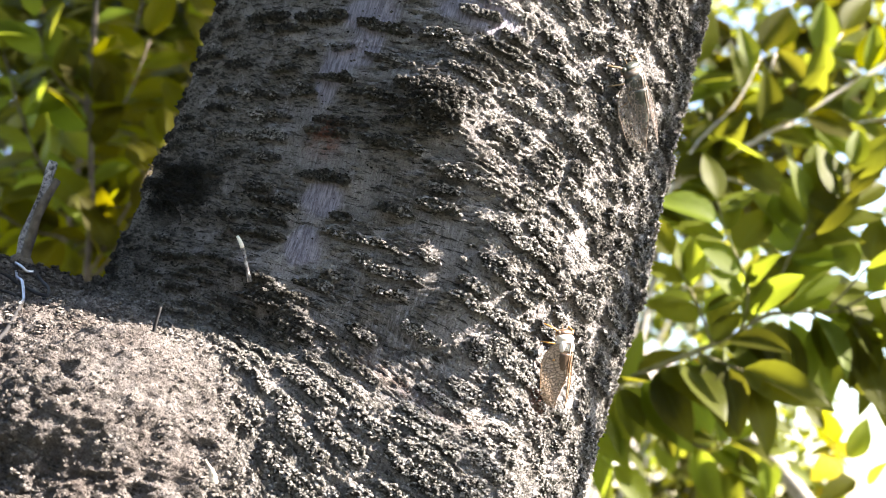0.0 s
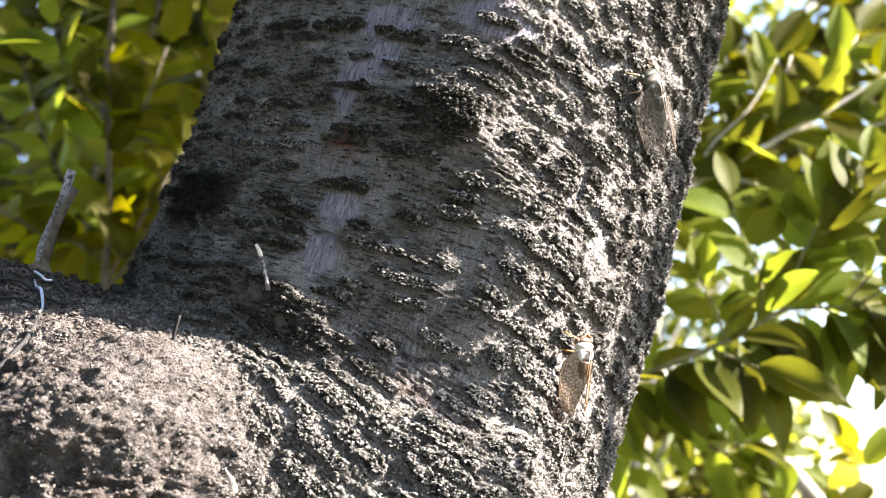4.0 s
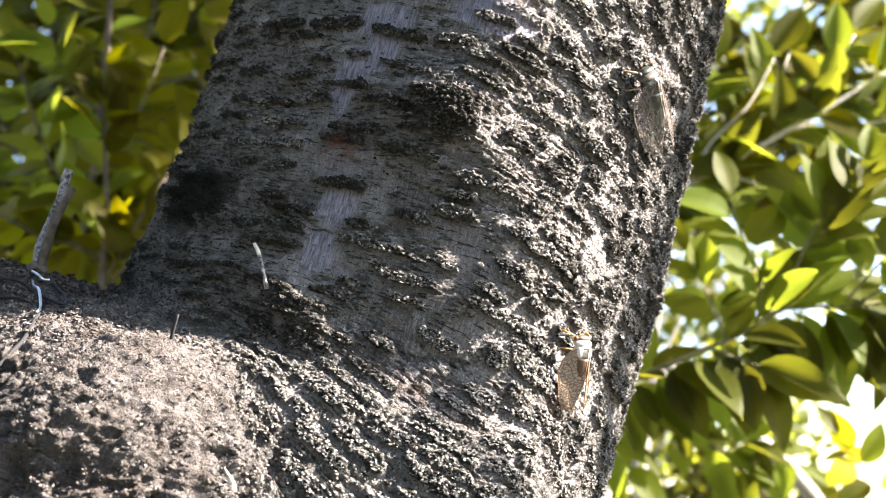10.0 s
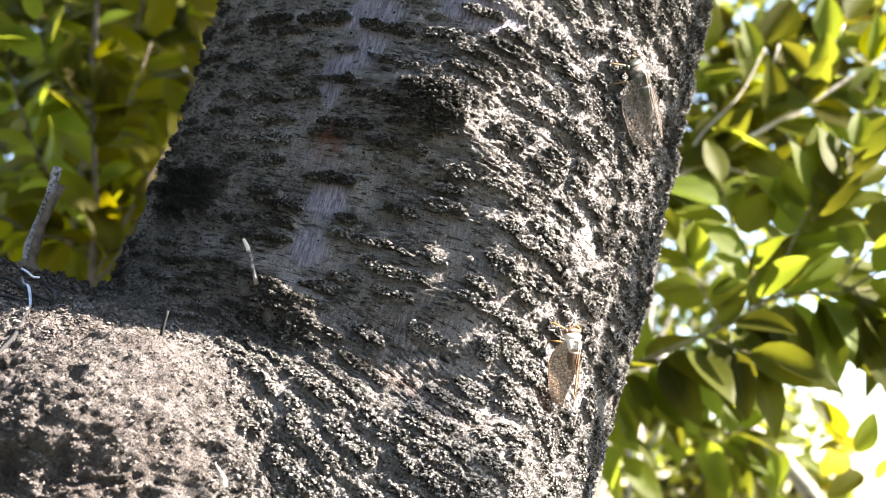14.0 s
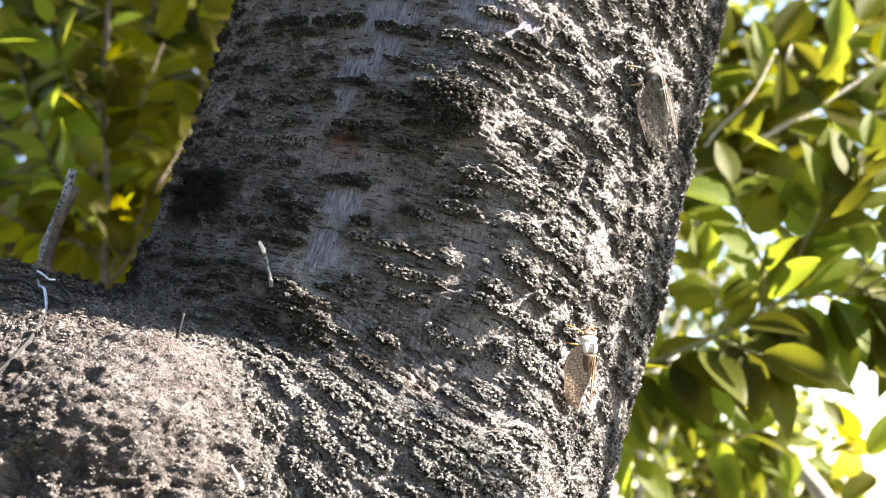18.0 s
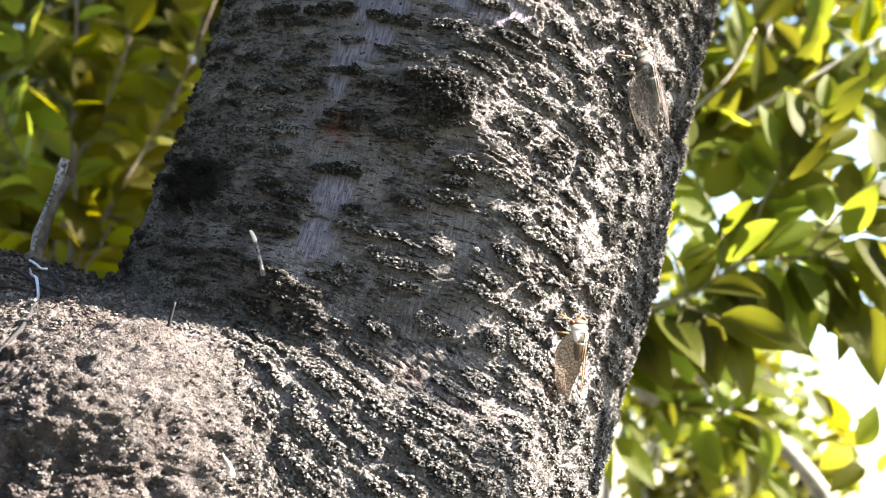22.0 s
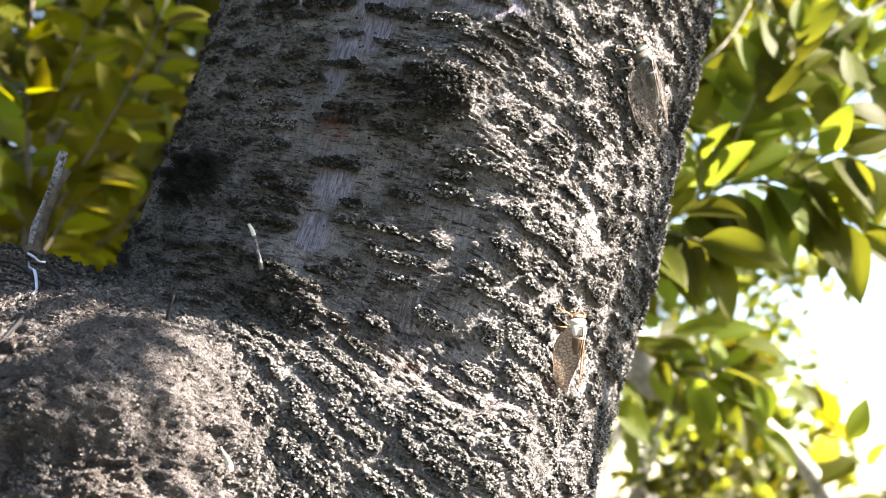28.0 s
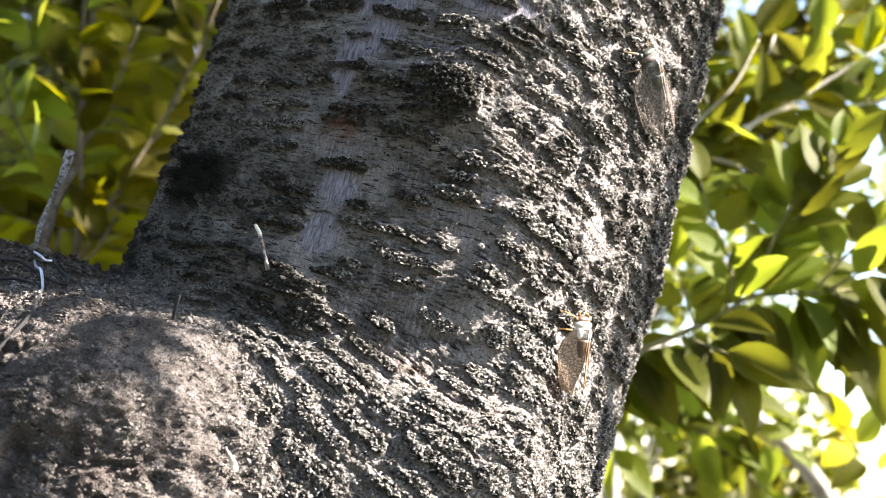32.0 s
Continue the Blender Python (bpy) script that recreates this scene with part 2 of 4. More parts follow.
def tube(bm, points, radii, sides=8, rough=0.0):
    """A closed tube along points; radii one for each point."""
    rings, side = [], None
    for i, p in enumerate(points):
        t = (points[min(i + 1, len(points) - 1)] - points[max(i - 1, 0)]).normalized()
        if side is None:
            side = t.orthogonal().normalized()
        side = (side - t * side.dot(t)).normalized()
        up = t.cross(side)
        ring = []
        for k in range(sides):
            a = 2 * math.pi * k / sides
            r = radii[i] * (1 + rough * noise.noise(p * 60 + Vector((k, 0, 0))))
            ring.append(bm.verts.new(p + (side * math.cos(a) + up * math.sin(a)) * r))
        rings.append(ring)
    for a, b in zip(rings, rings[1:]):
        for k in range(sides):
            bm.faces.new((a[k], a[(k + 1) % sides], b[(k + 1) % sides], b[k]))
    bm.faces.new(rings[0][::-1])
    bm.faces.new(rings[-1])
    return bm


def stem(points, r0, r1, n=14, sides=8, rough=0.15):
    pts = curve_points(points, n)
    return tube(bmesh.new(), pts, [r0 + (r1 - r0) * i / (n - 1) for i in range(n)], sides, rough)


def ball(bm, centre, radii, u=14, v=9, turn=None):
    m = Matrix.LocRotScale(Vector(centre), turn, Vector(radii))
    bmesh.ops.create_uvsphere(bm, u_segments=u, v_segments=v, radius=1, matrix=m)
    return bm


def grid_mesh(name, verts, cols, rows, closed, material, uv=None, attrs=None, flip=False):
    """A smooth sheet of rows x cols points."""
    i = np.arange(rows * cols).reshape(rows, cols)
    j = np.concatenate([i, i[:, :1]], 1) if closed else i
    q = np.stack([j[:-1, :-1], j[:-1, 1:], j[1:, 1:], j[1:, :-1]], -1).reshape(-1, 4)
    if flip:
        q = q[:, ::-1]
    me = bpy.data.meshes.new(name)
    me.vertices.add(len(verts))
    me.vertices.foreach_set("co", np.ascontiguousarray(verts, np.float32).ravel())
    me.loops.add(q.size)
    me.loops.foreach_set("vertex_index", q.ravel().astype(np.int32))
    me.polygons.add(len(q))
    me.polygons.foreach_set("loop_start", (np.arange(len(q)) * 4).astype(np.int32))
    me.update(calc_edges=True)
    me.polygons.foreach_set("use_smooth", np.ones(len(q), bool))
    if uv is not None:
        layer = me.uv_layers.new(name="UVMap")
        layer.data.foreach_set("uv", np.ascontiguousarray(uv[q.ravel()], np.float32).ravel())
    for key, values in (attrs or {}).items():
        me.attributes.new(key, "FLOAT", "POINT").data.foreach_set("value", np.ascontiguousarray(values, np.float32))
    me.materials.append(material)
    return me


# ---- fields: noise on arrays of points ----
def mixed(i, j, k, seed):
    h = (i * 374761393 + j * 668265263 + k * 2147483647 + seed * 1274126177) & 0xFFFFFFFF
    h = ((h ^ (h >> 13)) * 1274126177) & 0xFFFFFFFF
    h = ((h ^ (h >> 15)) * 2246822519) & 0xFFFFFFFF
    return ((h ^ (h >> 16)) & 0xFFFFFF) / float(0xFFFFFF)


def value_noise(p, seed=0):
    """Smooth noise 0..1 on rows of points."""
    f = np.floor(p)
    i = f.astype(np.int64) + 4096
    f = p - f
    f = f * f * (3 - 2 * f)
    out = 0
    for a in (0, 1):
        for b in (0, 1):
            for c in (0, 1):
                w = (f[:, 0] if a else 1 - f[:, 0]) * (f[:, 1] if b else 1 - f[:, 1]) * (f[:, 2] if c else 1 - f[:, 2])
                out = out + w * mixed(i[:, 0] + a, i[:, 1] + b, i[:, 2] + c, seed)
    return out


def fbm(p, octaves=3, seed=0):
    out, w, total = 0, 1.0, 0
    for o in range(octaves):
        out, total = out + w * value_noise(p * 2 ** o, seed + o), total + w
        w *= 0.55
    return out / total


def cells(p, seed=0):
    """Distance to the nearest of scattered points, one in each unit cell: 0 at a point."""
    i = np.floor(p).astype(np.int64) + 4096
    best = np.full(len(p), 9.0)
    q = p + 4096
    for a in (-1, 0, 1):
        for b in (-1, 0, 1):
            for c in (-1, 0, 1):
                n = i + (a, b, c)
                d = 0
                for axis in range(3):
                    d = d + (n[:, axis] + mixed(n[:, 0], n[:, 1], n[:, 2], seed + axis) - q[:, axis]) ** 2
                best = np.minimum(best, d)
    return np.sqrt(best)


def step(a, b, x):
    t = np.clip((x - a) / (b - a), 0, 1)
    return t * t * (3 - 2 * t)


# ---- the tree's solid form: leaning trunk, limb, swollen collar, flare ----
LEAN = 0.27
FOOT = np.array((-0.0355, 0.93, 1.748))
ALONG = np.array((LEAN, 0, 1)) / math.hypot(1, LEAN)
ACROSS = np.array((1, 0, -LEAN)) / math.hypot(1, LEAN)


def smin(a, b, k):
    h = np.clip(0.5 + 0.5 * (b - a) / k, 0, 1)
    return b * (1 - h) + a * h - k * h * (1 - h)


def axis_x(z):
    return np.where(z > 1.35, -0.0355 + LEAN * (z - 1.748), -0.143 + 0.12 * (z - 1.35))


def trunk_r(z):
    return 0.187 + 0.012 * np.clip(1.80 - z, -0.4, 0.1) - 0.08 * np.clip(1.70 - z, 0, 0.25) - 0.03 * np.clip(z - 2.2, 0, 3) + 0.10 * np.clip(0.35 - z, 0, 1)


def capsule(p, a, b, ra, rb):
    a, b = np.array(a), np.array(b)
    t = np.clip(((p - a) @ (b - a)) / ((b - a) @ (b - a)), 0, 1)
    return np.linalg.norm(p - a - t[:, None] * (b - a), axis=1) - (ra + (rb - ra) * t)


def egg(p, c, r):
    return (np.linalg.norm((p - np.array(c)) / np.array(r), axis=1) - 1) * min(r)


LIMB_A, LIMB_B = (-0.15, 0.90, 1.547), (-0.62, 0.80, 1.692)


def body(p):
    x, y, z = p[:, 0], p[:, 1], p[:, 2]
    d = (np.hypot((x - axis_x(z)) * 0.965, y - 0.93) - trunk_r(z) - 0.014 * np.clip((1.84 - z) / 0.16, 0, 1) * np.clip((axis_x(z) - x) / 0.17, 0, 1)) * 0.97
    d = smin(d, capsule(p, LIMB_A, LIMB_B, 0.128, 0.100), 0.022)
    d = smin(d, egg(p, (-0.245, 0.765, 1.535), (0.14, 0.125, 0.135)), 0.05)
    return smin(d, egg(p, (-0.075, 0.84, 1.47), (0.15, 0.13, 0.18)), 0.06)


def body_normal(p):
    e = 1e-3
    g = np.stack([body(p + e * d) - body(p - e * d) for d in np.eye(3)], 1)
    return g / np.linalg.norm(g, axis=1, keepdims=True)


def reach(centres, ways, start, far):
    """The way out along each ray from inside the body to its skin."""
    r = np.full(len(centres), start)
    for _ in range(34):
        r = np.clip(r - 0.85 * body(centres + r[:, None] * ways), 0.01, far)
    return centres + r[:, None] * ways


# ---- bark relief: crusty lenticels across the trunk, crumbs, knots, a hollow ----
def row_of(a, s):
    """The bark's rows: level round the trunk, dipping on the sunny side and down the flare."""
    dip = 0.30 * 0.012 * np.log1p(np.exp((a - 0.055) / 0.012))
    return s + dip + 0.42 * np.clip(a - 0.02, -0.11, 0.05) * step(-0.055, -0.13, s)


# the boldest bars: place round the girth and along the rows, half length, half height
BOLD_BARS = ((-0.006, -0.040, 0.026, 0.0027), (0.014, -0.052, 0.021, 0.0033), (-0.069, -0.050, 0.020, 0.0025), (-0.129, -0.079, 0.023, 0.0030), (-0.028, 0.099, 0.019, 0.0040),
             (-0.074, 0.103, 0.020, 0.0036), (-0.050, 0.060, 0.015, 0.0030), (0.025, 0.122, 0.014, 0.0034), (0.048, 0.106, 0.015, 0.0042), (-0.119, 0.103, 0.022, 0.0030),
             (-0.037, -0.006, 0.016, 0.0036), (0.010, -0.016, 0.011, 0.0033), (0.083, 0.118, 0.018, 0.0045), (0.113, 0.085, 0.020, 0.0058), (0.060, 0.053, 0.012, 0.0043),
             (0.090, -0.003, 0.030, 0.0045), (0.085, -0.053, 0.037, 0.0048), (0.108, -0.066, 0.030, 0.0060), (-0.021, -0.029, 0.006, 0.0030), (-0.065, -0.028, 0.017, 0.0027))


def lenticels():
    """Rows of corky bars: place along the girth and the rows, half length, half height, rise."""
    rng = random.Random(11)
    bars, r = [(a, r, half, high, 1.25) for a, r, half, high in BOLD_BARS], -0.37
    while r < 0.42:
        a = -0.36 + rng.uniform(0, 0.05)
        while a < 0.36:
            right, left, flare = float(step(0.03, 0.075, a)), float(step(-0.08, -0.12, a)), float(step(-0.105, -0.125, r) * step(0.10, 0.07, a))
            half = rng.uniform(0.007, 0.022) * (1 - 0.38 * right)
            high = rng.uniform(0.0024, 0.0041) * (1 + 0.38 * right + 0.35 * flare - 0.25 * left)
            at = r + rng.uniform(-0.005, 0.005)
            clear = all(abs(a + half - b[0]) > 0.85 * (half + b[2]) or abs(at - b[1]) > high + b[3] + 0.0015 for b in BOLD_BARS)
            if clear and rng.random() < 0.76 + 0.14 * right + 0.2 * flare - 0.1 * left:
                bars.append((a + half, at, half, high, rng.uniform(0.75, 1.25)))
            a += 2 * half + rng.uniform(0.003, 0.020) * (1 - 0.35 * right - 0.4 * flare)
        r += rng.uniform(0.0118, 0.0158)
    return bars


def relief(p):
    """Height over the plain form, and the masks of the bark's kinds, at points on it."""
    q = p - FOOT
    phi = np.arctan2(q @ ACROSS, -q[:, 1])
    a, s = phi * 0.187, q @ ALONG
    r = row_of(a, s)
    collar = step(0.17, 0.10, np.linalg.norm((p - (-0.262, 0.71, 1.565)) / (1.0, 1.2, 1.0), axis=1))
    right = step(0.03, 0.10, a)
    left = step(-0.045, -0.12, a) * (1 - collar)
    low = step(-0.10, -0.15, s)
    ragged = np.stack([fbm(p * 170, 2, 15) - 0.5, fbm(p * 170, 2, 19) - 0.5], 1)
    coarse = 1 + 0.8 * np.maximum(right, low)
    aw = a + 0.010 * (fbm(p * 45, 3, 5) - 0.5) + 0.005 * coarse * ragged[:, 0]
    rw = r + 0.008 * (fbm(p * 45, 3, 9) - 0.5) + 0.0034 * coarse * ragged[:, 1] + 0.0015 * np.sin(a * 40)
    bars = np.zeros(len(p))
    order = np.argsort(rw)
    ss = rw[order]
    for ba, bs, bl, bh, rise in lenticels():
        i, j = np.searchsorted(ss, (bs - 1.2 * bh, bs + 1.2 * bh))
        idx = order[i:j]
        d = np.sqrt(((aw[idx] - ba) / bl) ** 4 + ((rw[idx] - bs) / bh) ** 2)
        bars[idx] = np.maximum(bars[idx], rise * step(1.12, 0.78, d))
    crumb = np.clip(1 - cells(p * (390, 390, 430), 3) * 1.15, 0, 1)
    grit = fbm(p * 420, 3, 21)
    patchy = fbm(p * (60, 60, 90), 3, 31)
    bare = sum(np.exp(-(((aw - x) / w) ** 2 + ((s + 0.006 * ragged[:, 1] - y) / h) ** 2)) for x, y, w, h in
               ((-0.040, 0.108, 0.022, 0.014), (-0.053, 0.062, 0.012, 0.022), (-0.034, 0.082, 0.010, 0.012), (-0.036, -0.019, 0.016, 0.012), (-0.039, -0.052, 0.012, 0.014), (0.025, 0.122, 0.028, 0.014)))
    bare = step(0.30, 0.62, bare)
    ridge = np.exp(-(((a - 0.014) * 0.9 + (s - 0.056) * 0.43) / 0.022) ** 2 - (((s - 0.056) * 0.9 - (a - 0.014) * 0.43) / 0.016) ** 2)
    scab = np.exp(-(((a + 0.018) * 0.86 + (s - 0.034) * -0.5) / 0.040) ** 2 - (((s - 0.034) * 0.86 + (a + 0.018) * 0.5) / 0.018) ** 2)
    knob = np.exp(-(((a + 0.044 + 0.7 * (s + 0.088)) / 0.026) ** 2 + ((s + 0.088 + 0.25 * (a + 0.044)) / 0.016) ** 2))
    knot = np.exp(-(((a + 0.149) / 0.033) ** 2 + ((s + 0.027) / 0.021) ** 2))
    # thin flakes in short level streaks, thick on the shaded side and over the scab
    flake = np.clip(1.12 - 1.25 * cells(np.stack([aw * 150, rw * 400, 0.5 + 0 * aw], 1), 35), 0, 1)
    cover = 0.44 + 0.22 * left + 0.30 * scab + 0.3 * ridge + 0.14 * low + 0.05 * right - 0.9 * bare
    flakes = step(0.18, 0.5, flake) * step(-0.03, 0.05, cover - patchy)
    crack = step(0.90, 0.97, 1 - np.abs(2 * fbm(np.stack([aw * 36, rw * 230, 0 * aw], 1), 3, 91) - 1)) * step(0.30, 0.55, fbm(p * 24, 2, 97) + 0.1 * low)
    bars = bars * (1 - 0.45 * bare * step(0.2, 0.6, patchy))
    worn = np.exp(-(((p[:, 0] + 0.255) / 0.085) ** 2 + ((p[:, 2] - 1.578) / 0.030) ** 2)) * (p[:, 1] < 0.80)
    pit = step(0.50, 0.60, fbm(p * (48, 48, 80), 3, 65) - 0.12 + 0.16 * worn)
    hollow = np.exp(-(((p[:, 0] + 0.22 + 0.06 * (patchy - 0.5)) / 0.065) ** 2 + ((p[:, 2] - 1.560 - 0.03 * (patchy - 0.5)) / 0.021) ** 2)) * (p[:, 1] < 0.80)
    crust = np.clip(bars + 0.25 * flakes * (1 - bars) + 0.9 * ridge * step(0.3, 0.6, grit + 0.4 * ridge) + 0.8 * knob, 0, 1.5) * (1 - 0.6 * collar)
    # a blunt edge fitted to the view along the sunlight's end shades the left; flatter face on either side
    edge = np.interp(s, (-0.20, -0.15, -0.12, -0.09, -0.06, -0.03, 0.0, 0.035, 0.06, 0.09, 0.125, 0.2), (0.06, 0.09, 0.105, 0.085, 0.062, 0.076, 0.066, 0.038, 0.015, 0.03, 0.03, 0.04))
    height = 0.021 * np.exp(-(np.hypot(a - edge, 0.012) - 0.012) / 0.055) * step(-0.24, -0.12, s) * step(0.6, 0.3, s)
    height = height + 0.007 * np.exp(-((a - 0.02) / 0.045) ** 2 - ((s - 0.045) / 0.035) ** 2)
    # the flare swells below a slanting line, over a shallow valley; a gully runs down beside the sunny edge
    brow = np.interp(a, (-0.10, -0.07, -0.01, 0.025, 0.075, 0.12), (-0.112, -0.112, -0.106, -0.116, -0.124, -0.135))
    height = height + 0.022 * step(brow + 0.008, brow - 0.046, s) * step(-0.12, -0.07, a) * step(0.14, 0.09, a)
    height = height - 0.007 * np.exp(-((a - 0.142 + 0.2 * (s + 0.10)) / 0.012) ** 2) * step(-0.075, -0.105, s)
    height = height + 0.0050 * (fbm(p * 26, 2, 41) - 0.5) + 0.0024 * (fbm(p * 90, 2, 43) - 0.5)
    height = height + crust * (1 - 0.12 * right) * (0.0026 + 0.0032 * crumb + 0.0034 * (grit - 0.4)) + 0.0010 * flakes * (0.5 + crumb) + 0.0009 * (grit - 0.5) * (1 - bare) - 0.0024 * crack * (1 - bare) * (1 - collar)
    clod = fbm(p * (60, 60, 75), 4, 51)
    height = height + collar * (0.0050 * (clod - 0.5) + 0.0016 * crumb * step(0.40, 0.6, clod) + 0.0046 * (fbm(p * 170, 3, 61) - 0.5) - 0.0016 * step(0.54, 0.64, fbm(p * 230, 3, 63)) - 0.005 * pit)
    height = height + 0.008 * ridge + 0.0115 * knob + 0.005 * knot + 0.006 * knot * (crumb - 0.4) - 0.020 * hollow * (0.4 + clod)
    # patchy mask of painted shade: strong on the left, off collar and flare
    masks = {"bare": bare, "shade_tone": step(0.35, 0.6, fbm(p * 30, 3, 95) + 0.25 * step(0.07, -0.06, a) - 0.1) * (1 - collar) * (1 - 0.9 * low), "crust": np.clip(crust, 0, 1), "flakes": flakes * (1 - collar),
             "brown": np.clip(np.maximum(collar, 0.85 * step(-0.215, -0.26, p[:, 0]) * step(1.765, 1.72, p[:, 2])) * (0.55 + 0.9 * (patchy - 0.3)), 0, 1),
             # two real rusty marks, then the lower cicada's shadow painted as a brown spot
             "rust": np.exp(-(((aw + 0.045) / 0.009) ** 2 + ((s - 0.019) / 0.010) ** 2)) + 0.3 * np.exp(-(((a - 0.043) / 0.035) ** 2 + ((rw + 0.112) / 0.006) ** 2)) + 0.7 * np.exp(-(((a - 0.127) / 0.010) ** 2 + ((s + 0.100) / 0.016) ** 2)),
             "moss": np.clip(knot * 1.9, 0, 1) * step(0.3, 0.6, fbm(p * 120, 2, 71) + 0.3 * knot)}
    return height, masks, np.stack([a, r], 1)


def dense(lo, hi, fine_lo, fine_hi, fine, coarse):
    """Numbers from lo to hi: fine steps between fine_lo and fine_hi."""
    out = [np.linspace(lo, fine_lo, max(2, int((fine_lo - lo) / coarse)), endpoint=False),
           np.linspace(fine_lo, fine_hi, int((fine_hi - fine_lo) / fine), endpoint=False),
           np.linspace(fine_hi, hi, max(2, int((hi - fine_hi) / coarse)))]
    return np.concatenate(out)


def skin(name, centres, e1, e2, turns, start, far):
    """The bark as a mesh, with its points, outward ways and masks."""
    rows, cols = len(centres), len(turns)
    c = np.repeat(centres, cols, 0)
    ways = (np.cos(turns)[None, :, None] * e2[:, None, :] + np.sin(turns)[None, :, None] * e1[:, None, :]).reshape(-1, 3)
    p = reach(c, ways, start, far)
    height, masks, uv = relief(p)
    n = body_normal(p)
    p = p + n * height[:, None]
    return grid_mesh(name, p, cols, rows, False, BARK, uv, masks), p, n, masks, uv


def crumbs(name, p, n, weight, masks, count, small, large, seed):
    """Angular corky grains scattered over the crust, in one mesh."""
    rng = np.random.RandomState(seed)
    pick = rng.choice(len(p), count, p=weight / weight.sum())
    o, up = p[pick], n[pick]
    side = np.cross(up, (0.25, 0, 1.0))
    side /= np.linalg.norm(side, axis=1, keepdims=True)
    rise = np.cross(side, up)
    turn = rng.uniform(-0.7, 0.7, count)[:, None]
    x, y = side * np.cos(turn) + rise * np.sin(turn), rise * np.cos(turn) - side * np.sin(turn)
    tip = up + 0.35 * rng.normal(size=(count, 3))
    size = np.exp(rng.uniform(np.log(small), np.log(large), count))[:, None]
    j = lambda: size * rng.uniform(0.55, 1.3, (count, 1))
    v = np.stack([o + x * 1.25 * j(), o - x * 1.25 * j(), o + y * 0.85 * j(), o - y * 0.85 * j(), o + tip * 0.95 * j(), o - up * 0.5 * size], 1)
    v[:, :4] += up[:, None, :] * size[:, None, :] * rng.uniform(-0.1, 0.55, (count, 4, 1))
    tri = np.array([(0, 2, 4), (2, 1, 4), (1, 3, 4), (3, 0, 4), (2, 0, 5), (1, 2, 5), (3, 1, 5), (0, 3, 5)])
    q = (tri[None] + (np.arange(count) * 6)[:, None, None]).reshape(-1, 3)
    me = bpy.data.meshes.new(name)
    me.vertices.add(count * 6)
    me.vertices.foreach_set("co", v.astype(np.float32).ravel())
    me.loops.add(q.size)
    me.loops.foreach_set("vertex_index", q.ravel().astype(np.int32))
    me.polygons.add(len(q))
    me.polygons.foreach_set("loop_start", (np.arange(len(q)) * 3).astype(np.int32))
    me.update(calc_edges=True)
    me.polygons.foreach_set("use_smooth", np.zeros(len(q), bool))
    for kind in ("brown", "moss", "shade_tone"):
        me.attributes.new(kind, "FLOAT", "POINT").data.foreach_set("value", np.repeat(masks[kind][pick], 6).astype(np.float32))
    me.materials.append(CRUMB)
    return me


